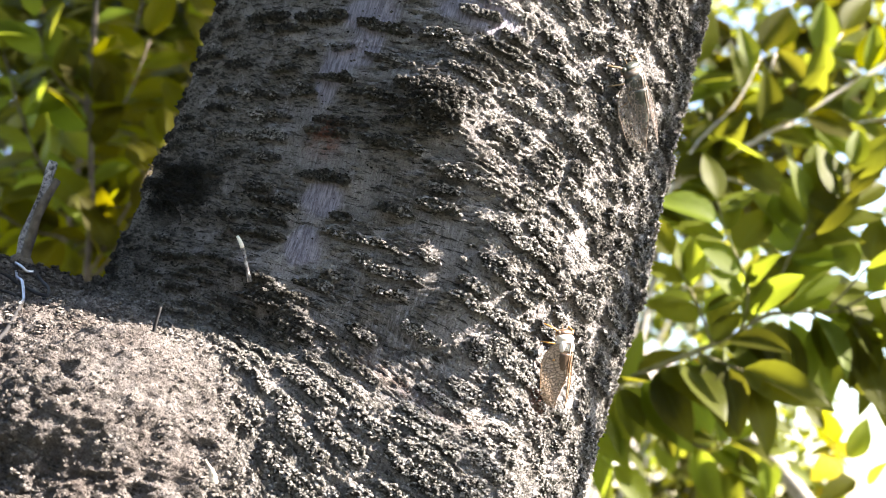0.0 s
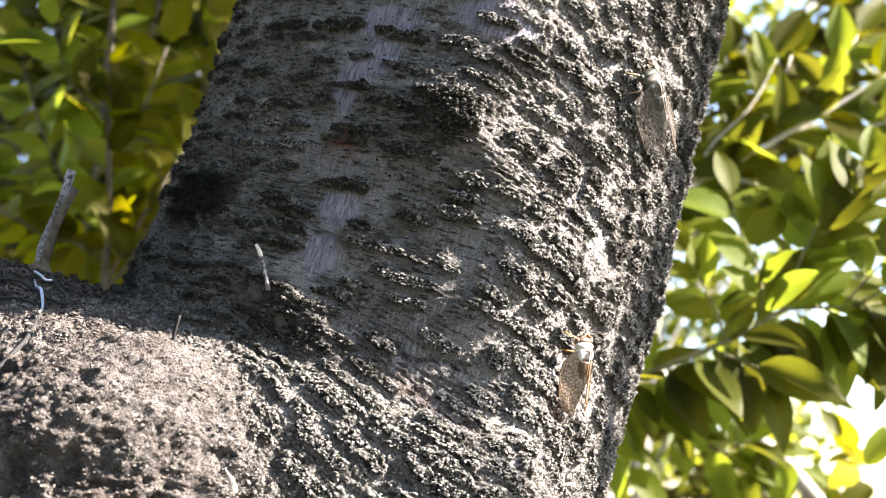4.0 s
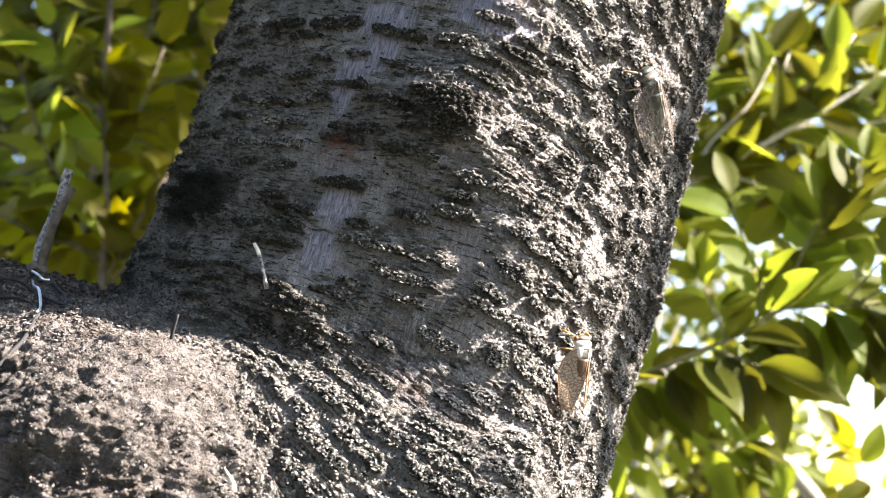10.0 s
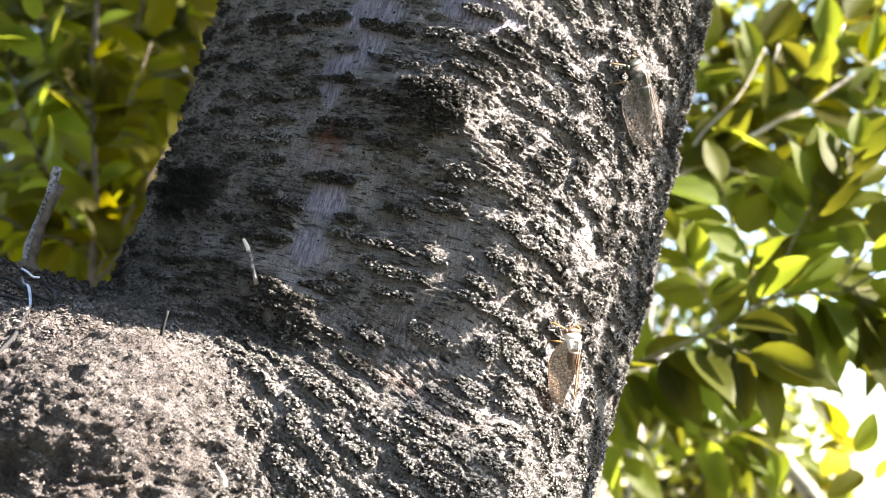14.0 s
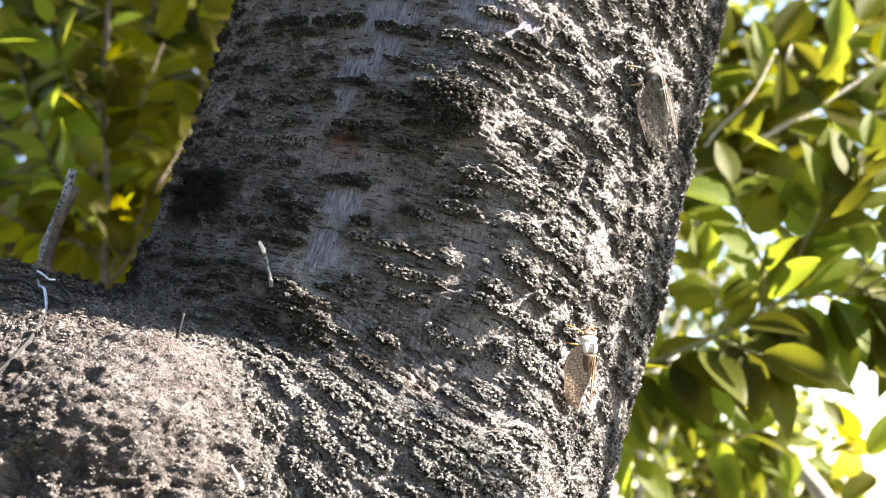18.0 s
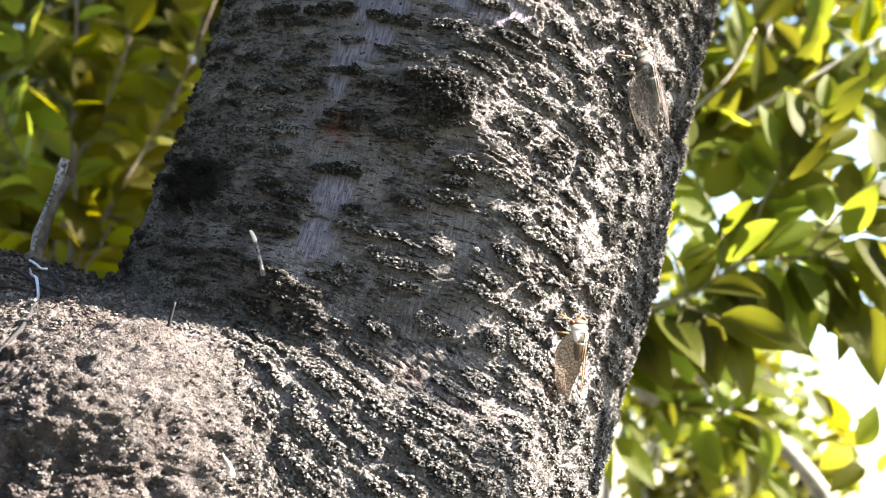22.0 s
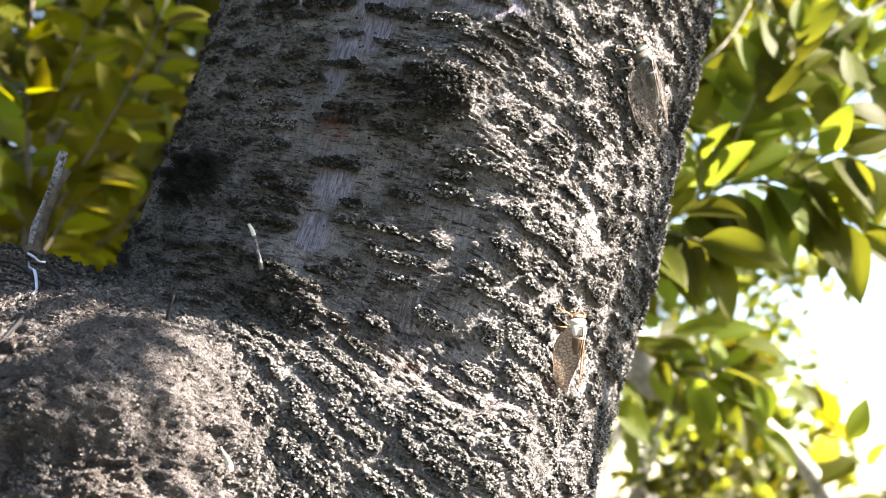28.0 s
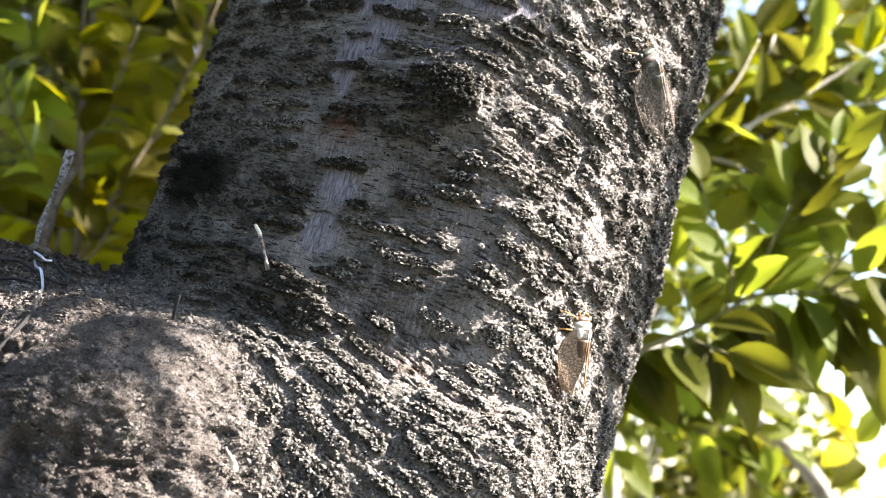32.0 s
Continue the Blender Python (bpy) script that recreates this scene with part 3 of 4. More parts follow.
def cherry_tree():
    tree = thing("cherry_tree", (-0.31, 0.93, 0), "leaning cherry tree, grey bark in crusty bands, swollen side limb", "tree")
    inv = Matrix.Translation((0.31, -0.93, 0))
    zc = dense(-0.05, 2.9, 1.44, 2.03, 0.0008, 0.05)
    tilt = np.where(zc > 1.40, LEAN, np.where(zc > 1.25, 0.12 + (zc - 1.25) / 0.15 * (LEAN - 0.12), 0.12))
    centres = np.stack([axis_x(zc), np.full_like(zc, 0.93), zc], 1)
    e1 = np.stack([1 / np.hypot(1, tilt), 0 * tilt, -tilt / np.hypot(1, tilt)], 1)
    e2 = np.tile((0.0, -1.0, 0.0), (len(zc), 1))
    turns = np.radians(dense(-180, 180, -97, 97, 0.26, 6))
    me, p, n, masks, uv = skin("trunk", centres, e1, e2, turns, 0.10, 0.34)
    me.transform(inv)
    part("trunk", me, None, tree)
    near = (np.abs(uv[:, 0]) < 0.30) & (np.abs(uv[:, 1] + 0.0) < 0.31) & (p[:, 0] > -0.235)
    rough = step(0.4, 0.8, masks["crust"]) + 0.012 + 0.13 * step(0.03, 0.09, uv[:, 0]) + 0.20 * step(-0.11, -0.14, uv[:, 1]) + 0.35 * masks["brown"] + 0.5 * masks["moss"]
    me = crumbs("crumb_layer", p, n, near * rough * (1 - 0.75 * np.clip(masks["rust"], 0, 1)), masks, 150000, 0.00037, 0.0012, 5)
    me.transform(inv)
    tagged(part("crumb_layer", me, None, tree, "loose grey corky crumbs on the bark"), kind="stuff")
    a, b = np.array(LIMB_A), np.array(LIMB_B)
    u = dense(-0.02, 1.0, 0.02, 0.56, 0.0019, 0.05)
    centres = a + u[:, None] * (b - a)
    t = (b - a) / np.linalg.norm(b - a)
    s1 = np.cross(t, (0, 0, 1.0))
    s1 /= np.linalg.norm(s1)
    s2 = np.cross(s1, t)
    turns = np.radians(dense(-180, 180, -130, 130, 0.55, 8))
    # turns run from straight towards the viewer's side of the limb
    me, p, n, masks, uv = skin("limb", centres, np.tile(s2, (len(u), 1)), np.tile(-s1 if s1[1] > 0 else s1, (len(u), 1)), turns, 0.04, 0.19)
    me.transform(inv)
    part("limb", me, None, tree, "thick side limb with rough brown bark")
    near = (p[:, 0] < -0.15) & (p[:, 1] < 0.90)
    me = crumbs("crumb_layer", p, n, near * (0.3 + masks["brown"] + 0.6 * masks["crust"]), masks, 60000, 0.0004, 0.0017, 6)
    me.transform(inv)
    tagged(part("crumb_layer", me, None, tree, "loose brown crumbs on the limb collar"), kind="stuff")
    # the limb's outer length and the upper boughs, above and beside the view
    def bough(points, r0, r1):
        bm = stem([Vector(p) - Vector((-0.31, 0.93, 0)) for p in points], r0, r1, 18, 12, 0.2)
        return part("bough", bm, FAR_BARK, tree)
    bough([(-0.60, 0.805, 1.664), (-0.9, 0.74, 1.76), (-1.3, 0.70, 2.05), (-1.7, 0.6, 2.5)], 0.094, 0.03)
    bough([(0.26, 0.93, 2.86), (0.45, 1.15, 3.5), (0.5, 1.6, 4.2)], 0.13, 0.04)
    bough([(0.24, 0.93, 2.80), (0.0, 0.9, 3.4), (-0.5, 0.7, 4.1)], 0.12, 0.04)
    bough([(0.48, 1.5, 4.05), (0.75, 1.65, 3.6), (0.95, 1.6, 3.15)], 0.03, 0.012)
    bough([(0.46, 1.3, 3.8), (0.9, 2.2, 4.1), (0.9, 2.8, 4.2)], 0.035, 0.012)
    bough([(-0.45, 0.72, 4.05), (-0.7, -0.2, 4.0), (-0.5, -1.3, 4.0)], 0.04, 0.012)
    return tree


# ---- leaves and sprays ----
def leaf_mesh(name, length, width, fold, droop, wave, material, rows=8, cols=5, seed=0):
    """An ovate pointed blade with a folded midrib, along +x, on a short stalk."""
    rng = random.Random(seed)
    bm = bmesh.new()
    uv = bm.loops.layers.uv.new("UVMap")
    grid, where = [], {}
    stalk = 0.10 * length
    ph = rng.uniform(0, 6)
    for i in range(rows):
        t = i / (rows - 1)
        w = 0.5 * width * (math.sin(math.pi * min(1, 0.02 + 0.98 * t) ** 0.82) ** 0.85) * (1 - 0.12 * t) + 0.0006
        if t == 1:
            w = 0.0004
        line = []
        for j in range(cols):
            v = 2 * j / (cols - 1) - 1
            z = fold * abs(v) * w - droop * length * t * t + wave * width * math.sin(5 * t + ph + 2 * v) * abs(v)
            vert = bm.verts.new((stalk + t * length, v * w, z))
            where[vert] = (t, v)
            line.append(vert)
        grid.append(line)
    for a, b in zip(grid, grid[1:]):
        for j in range(cols - 1):
            bm.faces.new((a[j], b[j], b[j + 1], a[j + 1]))
    root = [bm.verts.new((0, s * 0.0006, 0)) for s in (-1, 1)]
    for r in root:
        where[r] = (0, 0)
    mid = cols // 2
    bm.faces.new((root[0], grid[0][mid], root[1]))
    for f in bm.faces:
        f.smooth = True
        for loop in f.loops:
            loop[uv].uv = where[loop.vert]
    me = bpy.data.meshes.new(name)
    bm.to_mesh(me)
    bm.free()
    me.materials.append(material)
    return me


def leaf_set(material, lengths, ratio, seed):
    rng = random.Random(seed)
    return [leaf_mesh("leaf", n, n * ratio * rng.uniform(0.85, 1.1), rng.uniform(0.1, 0.5), rng.uniform(0.02, 0.22), rng.uniform(0.0, 0.06), material, seed=seed + i)
            for i, n in enumerate(lengths)]


FRESH = leaf_set(LEAF, (0.050, 0.058, 0.066, 0.074, 0.082), 0.62, 1)
OLD = leaf_set(LEAF_DARK, (0.068, 0.078, 0.089, 0.100), 0.50, 2)
OLIVE = leaf_set(LEAF_OLIVE, (0.048, 0.058, 0.068, 0.078), 0.55, 3)
GOLD = leaf_set(LEAF_YELLOW, (0.075, 0.085), 0.7, 4)


def aim(place, way, up):
    x = Vector(way).normalized()
    z = (Vector(up) - x * x.dot(Vector(up))).normalized()
    return Matrix.Translation(place) @ Matrix((x, z.cross(x), z)).transposed().to_4x4()


def dress(owner, base, points, kinds, count, rng, lead=0.15, droop=0.35, face=(0, -0.9, 0.75), spread=1.0, last=True):
    """Leaves set in turn along a twig, as parts of its owner."""
    line = curve_points(points, 24)
    for k in range(count):
        u = lead + (1 - lead) * (k + rng.uniform(0, 0.5)) / count
        i = min(22, int(u * 23))
        p, t = line[i], (line[i + 1] - line[i]).normalized()
        side = t.cross(Vector((0, 1, 0))).normalized() * (1 if k % 2 else -1)
        way = t * rng.uniform(0.4, 1.1) + spread * side * rng.uniform(0.5, 1.1) + Vector((0, rng.uniform(-0.7, 0.7), -droop * rng.uniform(0.4, 1.4)))
        if last and k == count - 1:
            way, p = t, line[-1]
        up = Vector(face) + Vector((rng.uniform(-0.7, 0.7), rng.uniform(-0.7, 0.5), rng.uniform(-0.3, 0.3)))
        ob = part("leaf", rng.choice(kinds), None, owner)
        ob.matrix_basis = aim(p - base, way, up)


def leafy_branch(name, label, main, radius, twigs, seed, material, group="", category="branch"):
    """A branch with its stem, twigs and leaves. Twigs: points, leaf kinds, count, droop."""
    rng = random.Random(seed)
    base = Vector(main[0])
    owner = thing(name, base, label, category, group)
    part("stem", stem([Vector(p) - base for p in main], radius, radius * 0.35, 22, 8), material, owner)
    for points, kinds, count, droop in twigs:
        if points is not main:
            part("twig", stem([Vector(p) - base for p in points], radius * 0.42, radius * 0.16, 12, 6), material, owner)
        dress(owner, base, points, kinds, count, rng, droop=droop)
    return owner


def foliage_mesh(name, clumps, per, length, material, seed, ratio=0.55):
    """Many leaves in one mesh, scattered in uneven clumps."""
    rng = np.random.RandomState(seed)
    proto = leaf_mesh("leaf_pattern", 1.0, ratio, 0.3, 0.12, 0.03, material, 5, 3, seed)
    pv = np.array([v.co[:] for v in proto.vertices])
    faces = [list(f.vertices) for f in proto.polygons]
    puv = np.array([d.uv[:] for d in proto.uv_layers[0].data])
    bpy.data.meshes.remove(proto)
    verts, polys, uvs = [], [], []
    for cx, cy, cz, r in clumps:
        n = int(per * (r / 0.5) ** 2)
        for _ in range(n):
            d = rng.normal(size=3)
            d *= r * rng.uniform(0.25, 1.0) / np.linalg.norm(d)
            x = rng.normal(size=3) * (1, 1, 0.6) + (0, 0, -0.35)
            x /= np.linalg.norm(x)
            up = rng.normal(size=3) * 0.6 + (0, -0.3, 1)
            up -= x * (up @ x)
            up /= np.linalg.norm(up)
            m = np.stack([x, np.cross(up, x), up])
            size = length * rng.uniform(0.7, 1.3)
            o = len(verts) * len(pv)
            verts.append((pv * size) @ m + (cx + d[0], cy + d[1], cz + d[2] * 0.8))
            polys += [[i + o for i in f] for f in faces]
            uvs.append(puv)
    me = bpy.data.meshes.new(name)
    me.from_pydata(np.concatenate(verts).tolist(), [], polys)
    me.uv_layers.new(name="UVMap").data.foreach_set("uv", np.concatenate(uvs).ravel())
    me.polygons.foreach_set("use_smooth", np.ones(len(polys), bool))
    me.materials.append(material)
    return me


# ---- ground ----
def ground():
    k = Nodes("leaf_litter_soil")
    ob = k.add("TexCoord").outputs["Object"]
    # litter darkened in place of tree shade, to cut bounce on the bark
    col = k.mix(k.noise(ob, 3, 6), (0.022, 0.021, 0.012), (0.055, 0.044, 0.028))
    col = k.mix(k.ramp(k.noise(ob, 60, 4), (0.45, 0.0), (0.65, 1.0)), col, (0.04, 0.05, 0.016))
    k.surface(Base_Color=col, Roughness=0.95, Normal=k.bump(k.noise(ob, 35, 6), 0.03))
    far = np.concatenate([-np.geomspace(600, 1, 40), np.linspace(-0.9, 0.9, 19), np.geomspace(1, 600, 40)])
    x, y = np.meshgrid(far, far)
    p = np.stack([x.ravel(), y.ravel(), np.zeros(x.size)], 1)
    p[:, 2] = 0.05 * (value_noise(p * 0.8, 3) - 0.5) * step(1.0, 3.0, np.hypot(p[:, 0] + 0.3, p[:, 1] - 0.9)) - 0.02
    tagged(part("ground", grid_mesh("ground", p, len(far), len(far), False, k.m), None), "soil with leaf litter and low weeds, tree shade put in its colour", "ground", kind="structure")


# ---- what sits on the tree ----
def on_bark(phi, s):
    """Place and outward way on the plain trunk at a turn (degrees) and a length along it."""
    c = (FOOT + ALONG * s)[None]
    w = (math.cos(radians(phi)) * np.array((0, -1.0, 0)) + math.sin(radians(phi)) * ACROSS)[None]
    p = reach(c, w, 0.10, 0.34)
    n = body_normal(p)
    h = relief(p)[0]
    return Vector(p[0] + n[0] * h[0]), Vector(n[0])


def on_skin(q, off=0.0):
    """The bark's surface nearest to a place, raised by off."""
    p = np.array(q, float)[None]
    for _ in range(6):
        p = p - body_normal(p) * body(p)[:, None]
    n = body_normal(p)
    return Vector(p[0] + n[0] * (relief(p)[0][0] + off))


def cicada(label, phi, s, twist, roll, steep, colours, scale=1.0, lift=0.004):
    """Head up the trunk, back outward, wings folded like a roof."""
    shell, pale, wing, vein, limb = colours
    p, n = on_bark(phi, s)
    up = Vector(ALONG)
    y = (up - n * n.dot(up)).normalized()
    turn = Matrix((y.cross(n), y, n)).transposed().to_4x4() @ pose(0, 0, 0, 0, roll, twist)
    root = thing("cicada", p + n * lift, label, "cicada", "cicadas on the trunk")
    root.matrix_basis = Matrix.Translation(p + n * lift) @ turn @ Matrix.Scale(scale, 4)
    m = 0.001
    part("abdomen", tube(bmesh.new(), curve_points([(0, -22 * m, 3 * m), (0, -10 * m, 5 * m), (0, 2 * m, 6 * m)], 14),
                         [(1.2 + 5.2 * math.sin(0.25 + 1.25 * i / 13) + 0.25 * (i % 2)) * m for i in range(14)], 14), shell, root)
    b = ball(bmesh.new(), (0, 6 * m, 6.5 * m), (7.0 * m, 7.5 * m, 5.6 * m), 18, 12)
    for v in b.verts:
        v.co.z += 0.7 * m * math.cos(v.co.x * 900) * (v.co.z > 8 * m)
    part("thorax", b, pale if steep > 0.35 else shell, root)
    part("collar", ball(bmesh.new(), (0, 11.5 * m, 6.2 * m), (7.4 * m, 3.2 * m, 5.0 * m), 18, 10), pale, root, "pale shield behind the head")
    part("head", ball(bmesh.new(), (0, 15 * m, 5.6 * m), (6.4 * m, 2.7 * m, 3.6 * m), 16, 10), shell, root)
    for sx in (-1, 1):
        part("eye", ball(bmesh.new(), (sx * 6.6 * m, 15 * m, 5.6 * m), (1.7 * m, 1.7 * m, 1.7 * m), 12, 8), shell, root, "round dark eye")
        part("antenna", stem([(sx * 2 * m, 17.2 * m, 5 * m), (sx * 3 * m, 19.5 * m, 6 * m), (sx * 4 * m, 21 * m, 5.5 * m)], 0.22 * m, 0.1 * m, 6, 5), limb, root)
        # forewing: from the shoulder back past the abdomen, sloping to the side
        rows, cols = 26, 9
        slope = radians(20 + 45 * steep)
        pts = []
        for i in range(rows):
            t = i / (rows - 1)
            wide = 18.5 * m * math.sin(math.pi * (0.14 + 0.86 * t)) ** 0.62 if t < 1 else 0.2 * m
            shift = 5.5 * m * step(0.45, 1.0, t)
            for j in range(cols):
                d = shift + j / (cols - 1) * wide
                sag = 0.9 * m * math.sin(6 * t + 5 * j / cols) * j / cols
                pts.append((sx * (0.8 * m + d * math.cos(slope)), 9.0 * m - 44 * m * t - 2.5 * m * (j / cols) ** 2 * (1 - t), 12.5 * m - 3.0 * m * t - d * math.sin(slope) * (1 - 0.12 * t) + sag))
        me = grid_mesh("forewing", np.array(pts), cols, rows, False, wing, flip=sx < 0)
        w = part("forewing", me, None, root, "folded veined wing")
        grid = [[Vector(pts[i * cols + j]) for j in range(cols)] for i in range(rows)]
        bm = bmesh.new()
        lift_v = Vector((sx * 0.15 * m, 0, 0.2 * m))
        for j in (0, 8):
            tube(bm, [grid[i][j] + lift_v for i in range(rows)], [0.34 * m * (1 - 0.4 * i / rows) for i in range(rows)], 6)
        for j in range(1, 8):
            tube(bm, [grid[i][j] + lift_v for i in range(1, rows - 2)], [0.09 * m] * (rows - 3), 5)
        for i in range(2, rows - 2):
            for j in range(8):
                if (i + j) % 2:
                    tube(bm, [grid[i][j] + lift_v, grid[i + (j % 3 == 0)][j + 1] + lift_v], [0.10 * m] * 2, 4)
        part("venation", bm, vein, w, "raised wing veins")
        for ly, reach_x, reach_y in ((12, 11, 8), (7, 13, 1), (2, 11, -9)):
            knee = Vector((sx * (reach_x * 0.75) * m, (ly + reach_y * 0.6) * m, 5.5 * m))
            foot = Vector((sx * reach_x * m, (ly + reach_y) * m, -3.0 * m))
            part("leg", tube(bmesh.new(), [Vector((sx * 4 * m, ly * m, 2 * m)), knee, knee.lerp(foot, 0.75), foot + Vector((sx * 1.5 * m, 0, 0.4 * m))],
                             [0.9 * m, 0.7 * m, 0.45 * m, 0.3 * m], 7), limb, root)
    return root


def twigs_and_wire():
    p, n = on_bark(-18.5, -0.078)
    t = thing("broken_twig", p, "thin dead twig with a white broken tip", "twig")
    part("stem", stem([Vector((0.001, 0.002, -0.004)), Vector((-0.0005, -0.003, 0.006)), Vector((-0.0035, -0.005, 0.016))], 0.0014, 0.0011, 8, 7, 0.7), SPECKLE, t)
    part("tip", stem([Vector((-0.0034, -0.005, 0.0155)), Vector((-0.0045, -0.006, 0.019)), Vector((-0.0065, -0.006, 0.0225))], 0.0013, 0.0009, 6, 7, 0.9), WHITE_WOOD, t, "bare white broken wood")
    p, n = on_bark(-26.4, -0.1425)
    t = thing("short_twig", p, "short dark dead twig on the limb collar", "twig")
    part("stem", stem([Vector((-0.001, 0.003, -0.005)), Vector((0.0015, -0.001, 0.005)), Vector((0.0045, -0.004, 0.0135))], 0.0013, 0.0008, 8, 6, 0.6), BLACK_WIRE, t)
    # the cut shoot on the limb, two prongs from one foot
    base = on_skin((-0.303, 0.85, 1.712))
    t = thing("pruned_shoot", base, "cut side shoot with two speckled prongs on the limb", "shoot")
    part("prong", stem([Vector((0, 0, -0.004)), Vector((0.003, 0, 0.020)), Vector((0.012, 0.0, 0.048)), Vector((0.019, 0.0, 0.077))], 0.0046, 0.0033, 14, 9, 0.5), SPECKLE, t)
    part("prong", stem([Vector((0.004, -0.003, 0.0)), Vector((0.010, -0.006, 0.026)), Vector((0.017, -0.007, 0.045)), Vector((0.0245, -0.006, 0.062))], 0.0040, 0.0028, 12, 8, 0.5), DARK_TWIG, t, "dark brown broken prong")
    part("foot", ball(bmesh.new(), (0.001, -0.001, 0.001), (0.009, 0.009, 0.008), 12, 8), DARK_TWIG, t)
    home = on_skin((-0.2998, 0.8382, 1.7152))
    w = thing("tie_wire", home, "bent silver and black wire tied round the limb", "wire")
    def bent(name, points, r, mat, label, off=0.0015):
        part(name, stem([on_skin((q[0], q[1] - 0.004, q[2] - 0.006), off) - home for q in points], r, r * 0.95, 30, 7, 0.0), mat, w, label)
    bent("strand", [(-0.2998, 0.8382, 1.7152), (-0.2872, 0.8097, 1.7022), (-0.2759, 0.7888, 1.6907), (-0.2657, 0.7662, 1.6801), (-0.2576, 0.7391, 1.6691)], 0.0011, STEEL, "bare silver wire", 0.004)
    bent("hook", [(-0.2998, 0.8382, 1.7172), (-0.2892, 0.8202, 1.7073), (-0.2845, 0.8181, 1.7057), (-0.2800, 0.8190, 1.7080)], 0.0010, STEEL, "bare silver hook", 0.006)
    bent("tail", [(-0.2576, 0.7391, 1.6691), (-0.2526, 0.7059, 1.6537), (-0.2537, 0.6924, 1.6446), (-0.2588, 0.6821, 1.6352), (-0.2750, 0.6730, 1.6200)], 0.0013, BLACK_WIRE, "dark coated wire")
    bent("loop", [(-0.3165, 0.7974, 1.6999), (-0.2957, 0.7990, 1.6982), (-0.2774, 0.7909, 1.6918), (-0.2523, 0.7671, 1.6810), (-0.2589, 0.7893, 1.6908), (-0.2702, 0.8106, 1.7012), (-0.2858, 0.8347, 1.7125)], 0.0012, BLACK_WIRE, "dark coated wire", 0.003)
    bent("loop", [(-0.3100, 0.7777, 1.6865), (-0.2873, 0.7783, 1.6858), (-0.2671, 0.7730, 1.6831), (-0.2502, 0.7640, 1.6797)], 0.0010, BLACK_WIRE, "dark coated wire")
    p, n = on_bark(-12.0, -0.205)
    t = thing("bark_flake", p, "loose pale flake of peeling bark", "bark flake")
    bm = bmesh.new()
    rows = []
    for i in range(7):
        u = i / 6
        wdt = 0.005 * (1 - u) + 0.0003
        rows.append([bm.verts.new((v * wdt + 0.0015 * math.sin(4 * u), -0.002 * u - 0.003 * u * u + 0.001 * abs(v), 0.014 * u - 0.006)) for v in (-1, -0.3, 0.4, 1)])
    for a, b in zip(rows, rows[1:]):
        for j in range(3):
            bm.faces.new((a[j], a[j + 1], b[j + 1], b[j]))
    flake = part("flake", bm, FAR_BARK, t)
    flake.modifiers.new("thick", "SOLIDIFY").thickness = 0.0012


WHITE_WOOD = simple("bare_wood", (0.72, 0.69, 0.62), 0.7)
STEEL = simple("bare_steel_wire", (0.75, 0.75, 0.78), 0.28, 1.0, 300, 0.2)
BLACK_WIRE = simple("coated_wire", (0.012, 0.012, 0.014), 0.85, 0.0, 300, 0.3)
SHELL_BROWN = simple("brown_cicada_shell", (0.09, 0.055, 0.035), 0.35, 0.0, 500, 0.7)
SHELL_BLACK = simple("black_cicada_shell", (0.035, 0.040, 0.032), 0.35, 0.0, 500, 0.8)
WHITE_SHELL = simple("white_cicada_shell", (0.62, 0.58, 0.52), 0.6, 0.0, 600, 0.4)
AMBER = simple("amber_leg", (0.50, 0.24, 0.06), 0.4, 0.0, 400, 0.3)
TAN = simple("tan_leg", (0.26, 0.18, 0.10), 0.45, 0.0, 400, 0.3)
VEIN_TAN = simple("wing_vein_tan", (0.13, 0.075, 0.035), 0.4, 0.0, 400, 0.25)
VEIN_PALE = simple("wing_vein_pale", (0.14, 0.105, 0.08), 0.4, 0.0, 400, 0.25)
DULL = simple("dull_brown_shell", (0.085, 0.07, 0.058), 0.5, 0.0, 600, 0.6)
WING_BROWN = wing_material("brown_wing_membrane", (0.38, 0.28, 0.20), 0.95, 0.4, (0.45, 1.5, 1), 0.33)
WING_CLEAR = wing_material("clear_wing_membrane", (0.34, 0.30, 0.28), 0.22, 0.15)


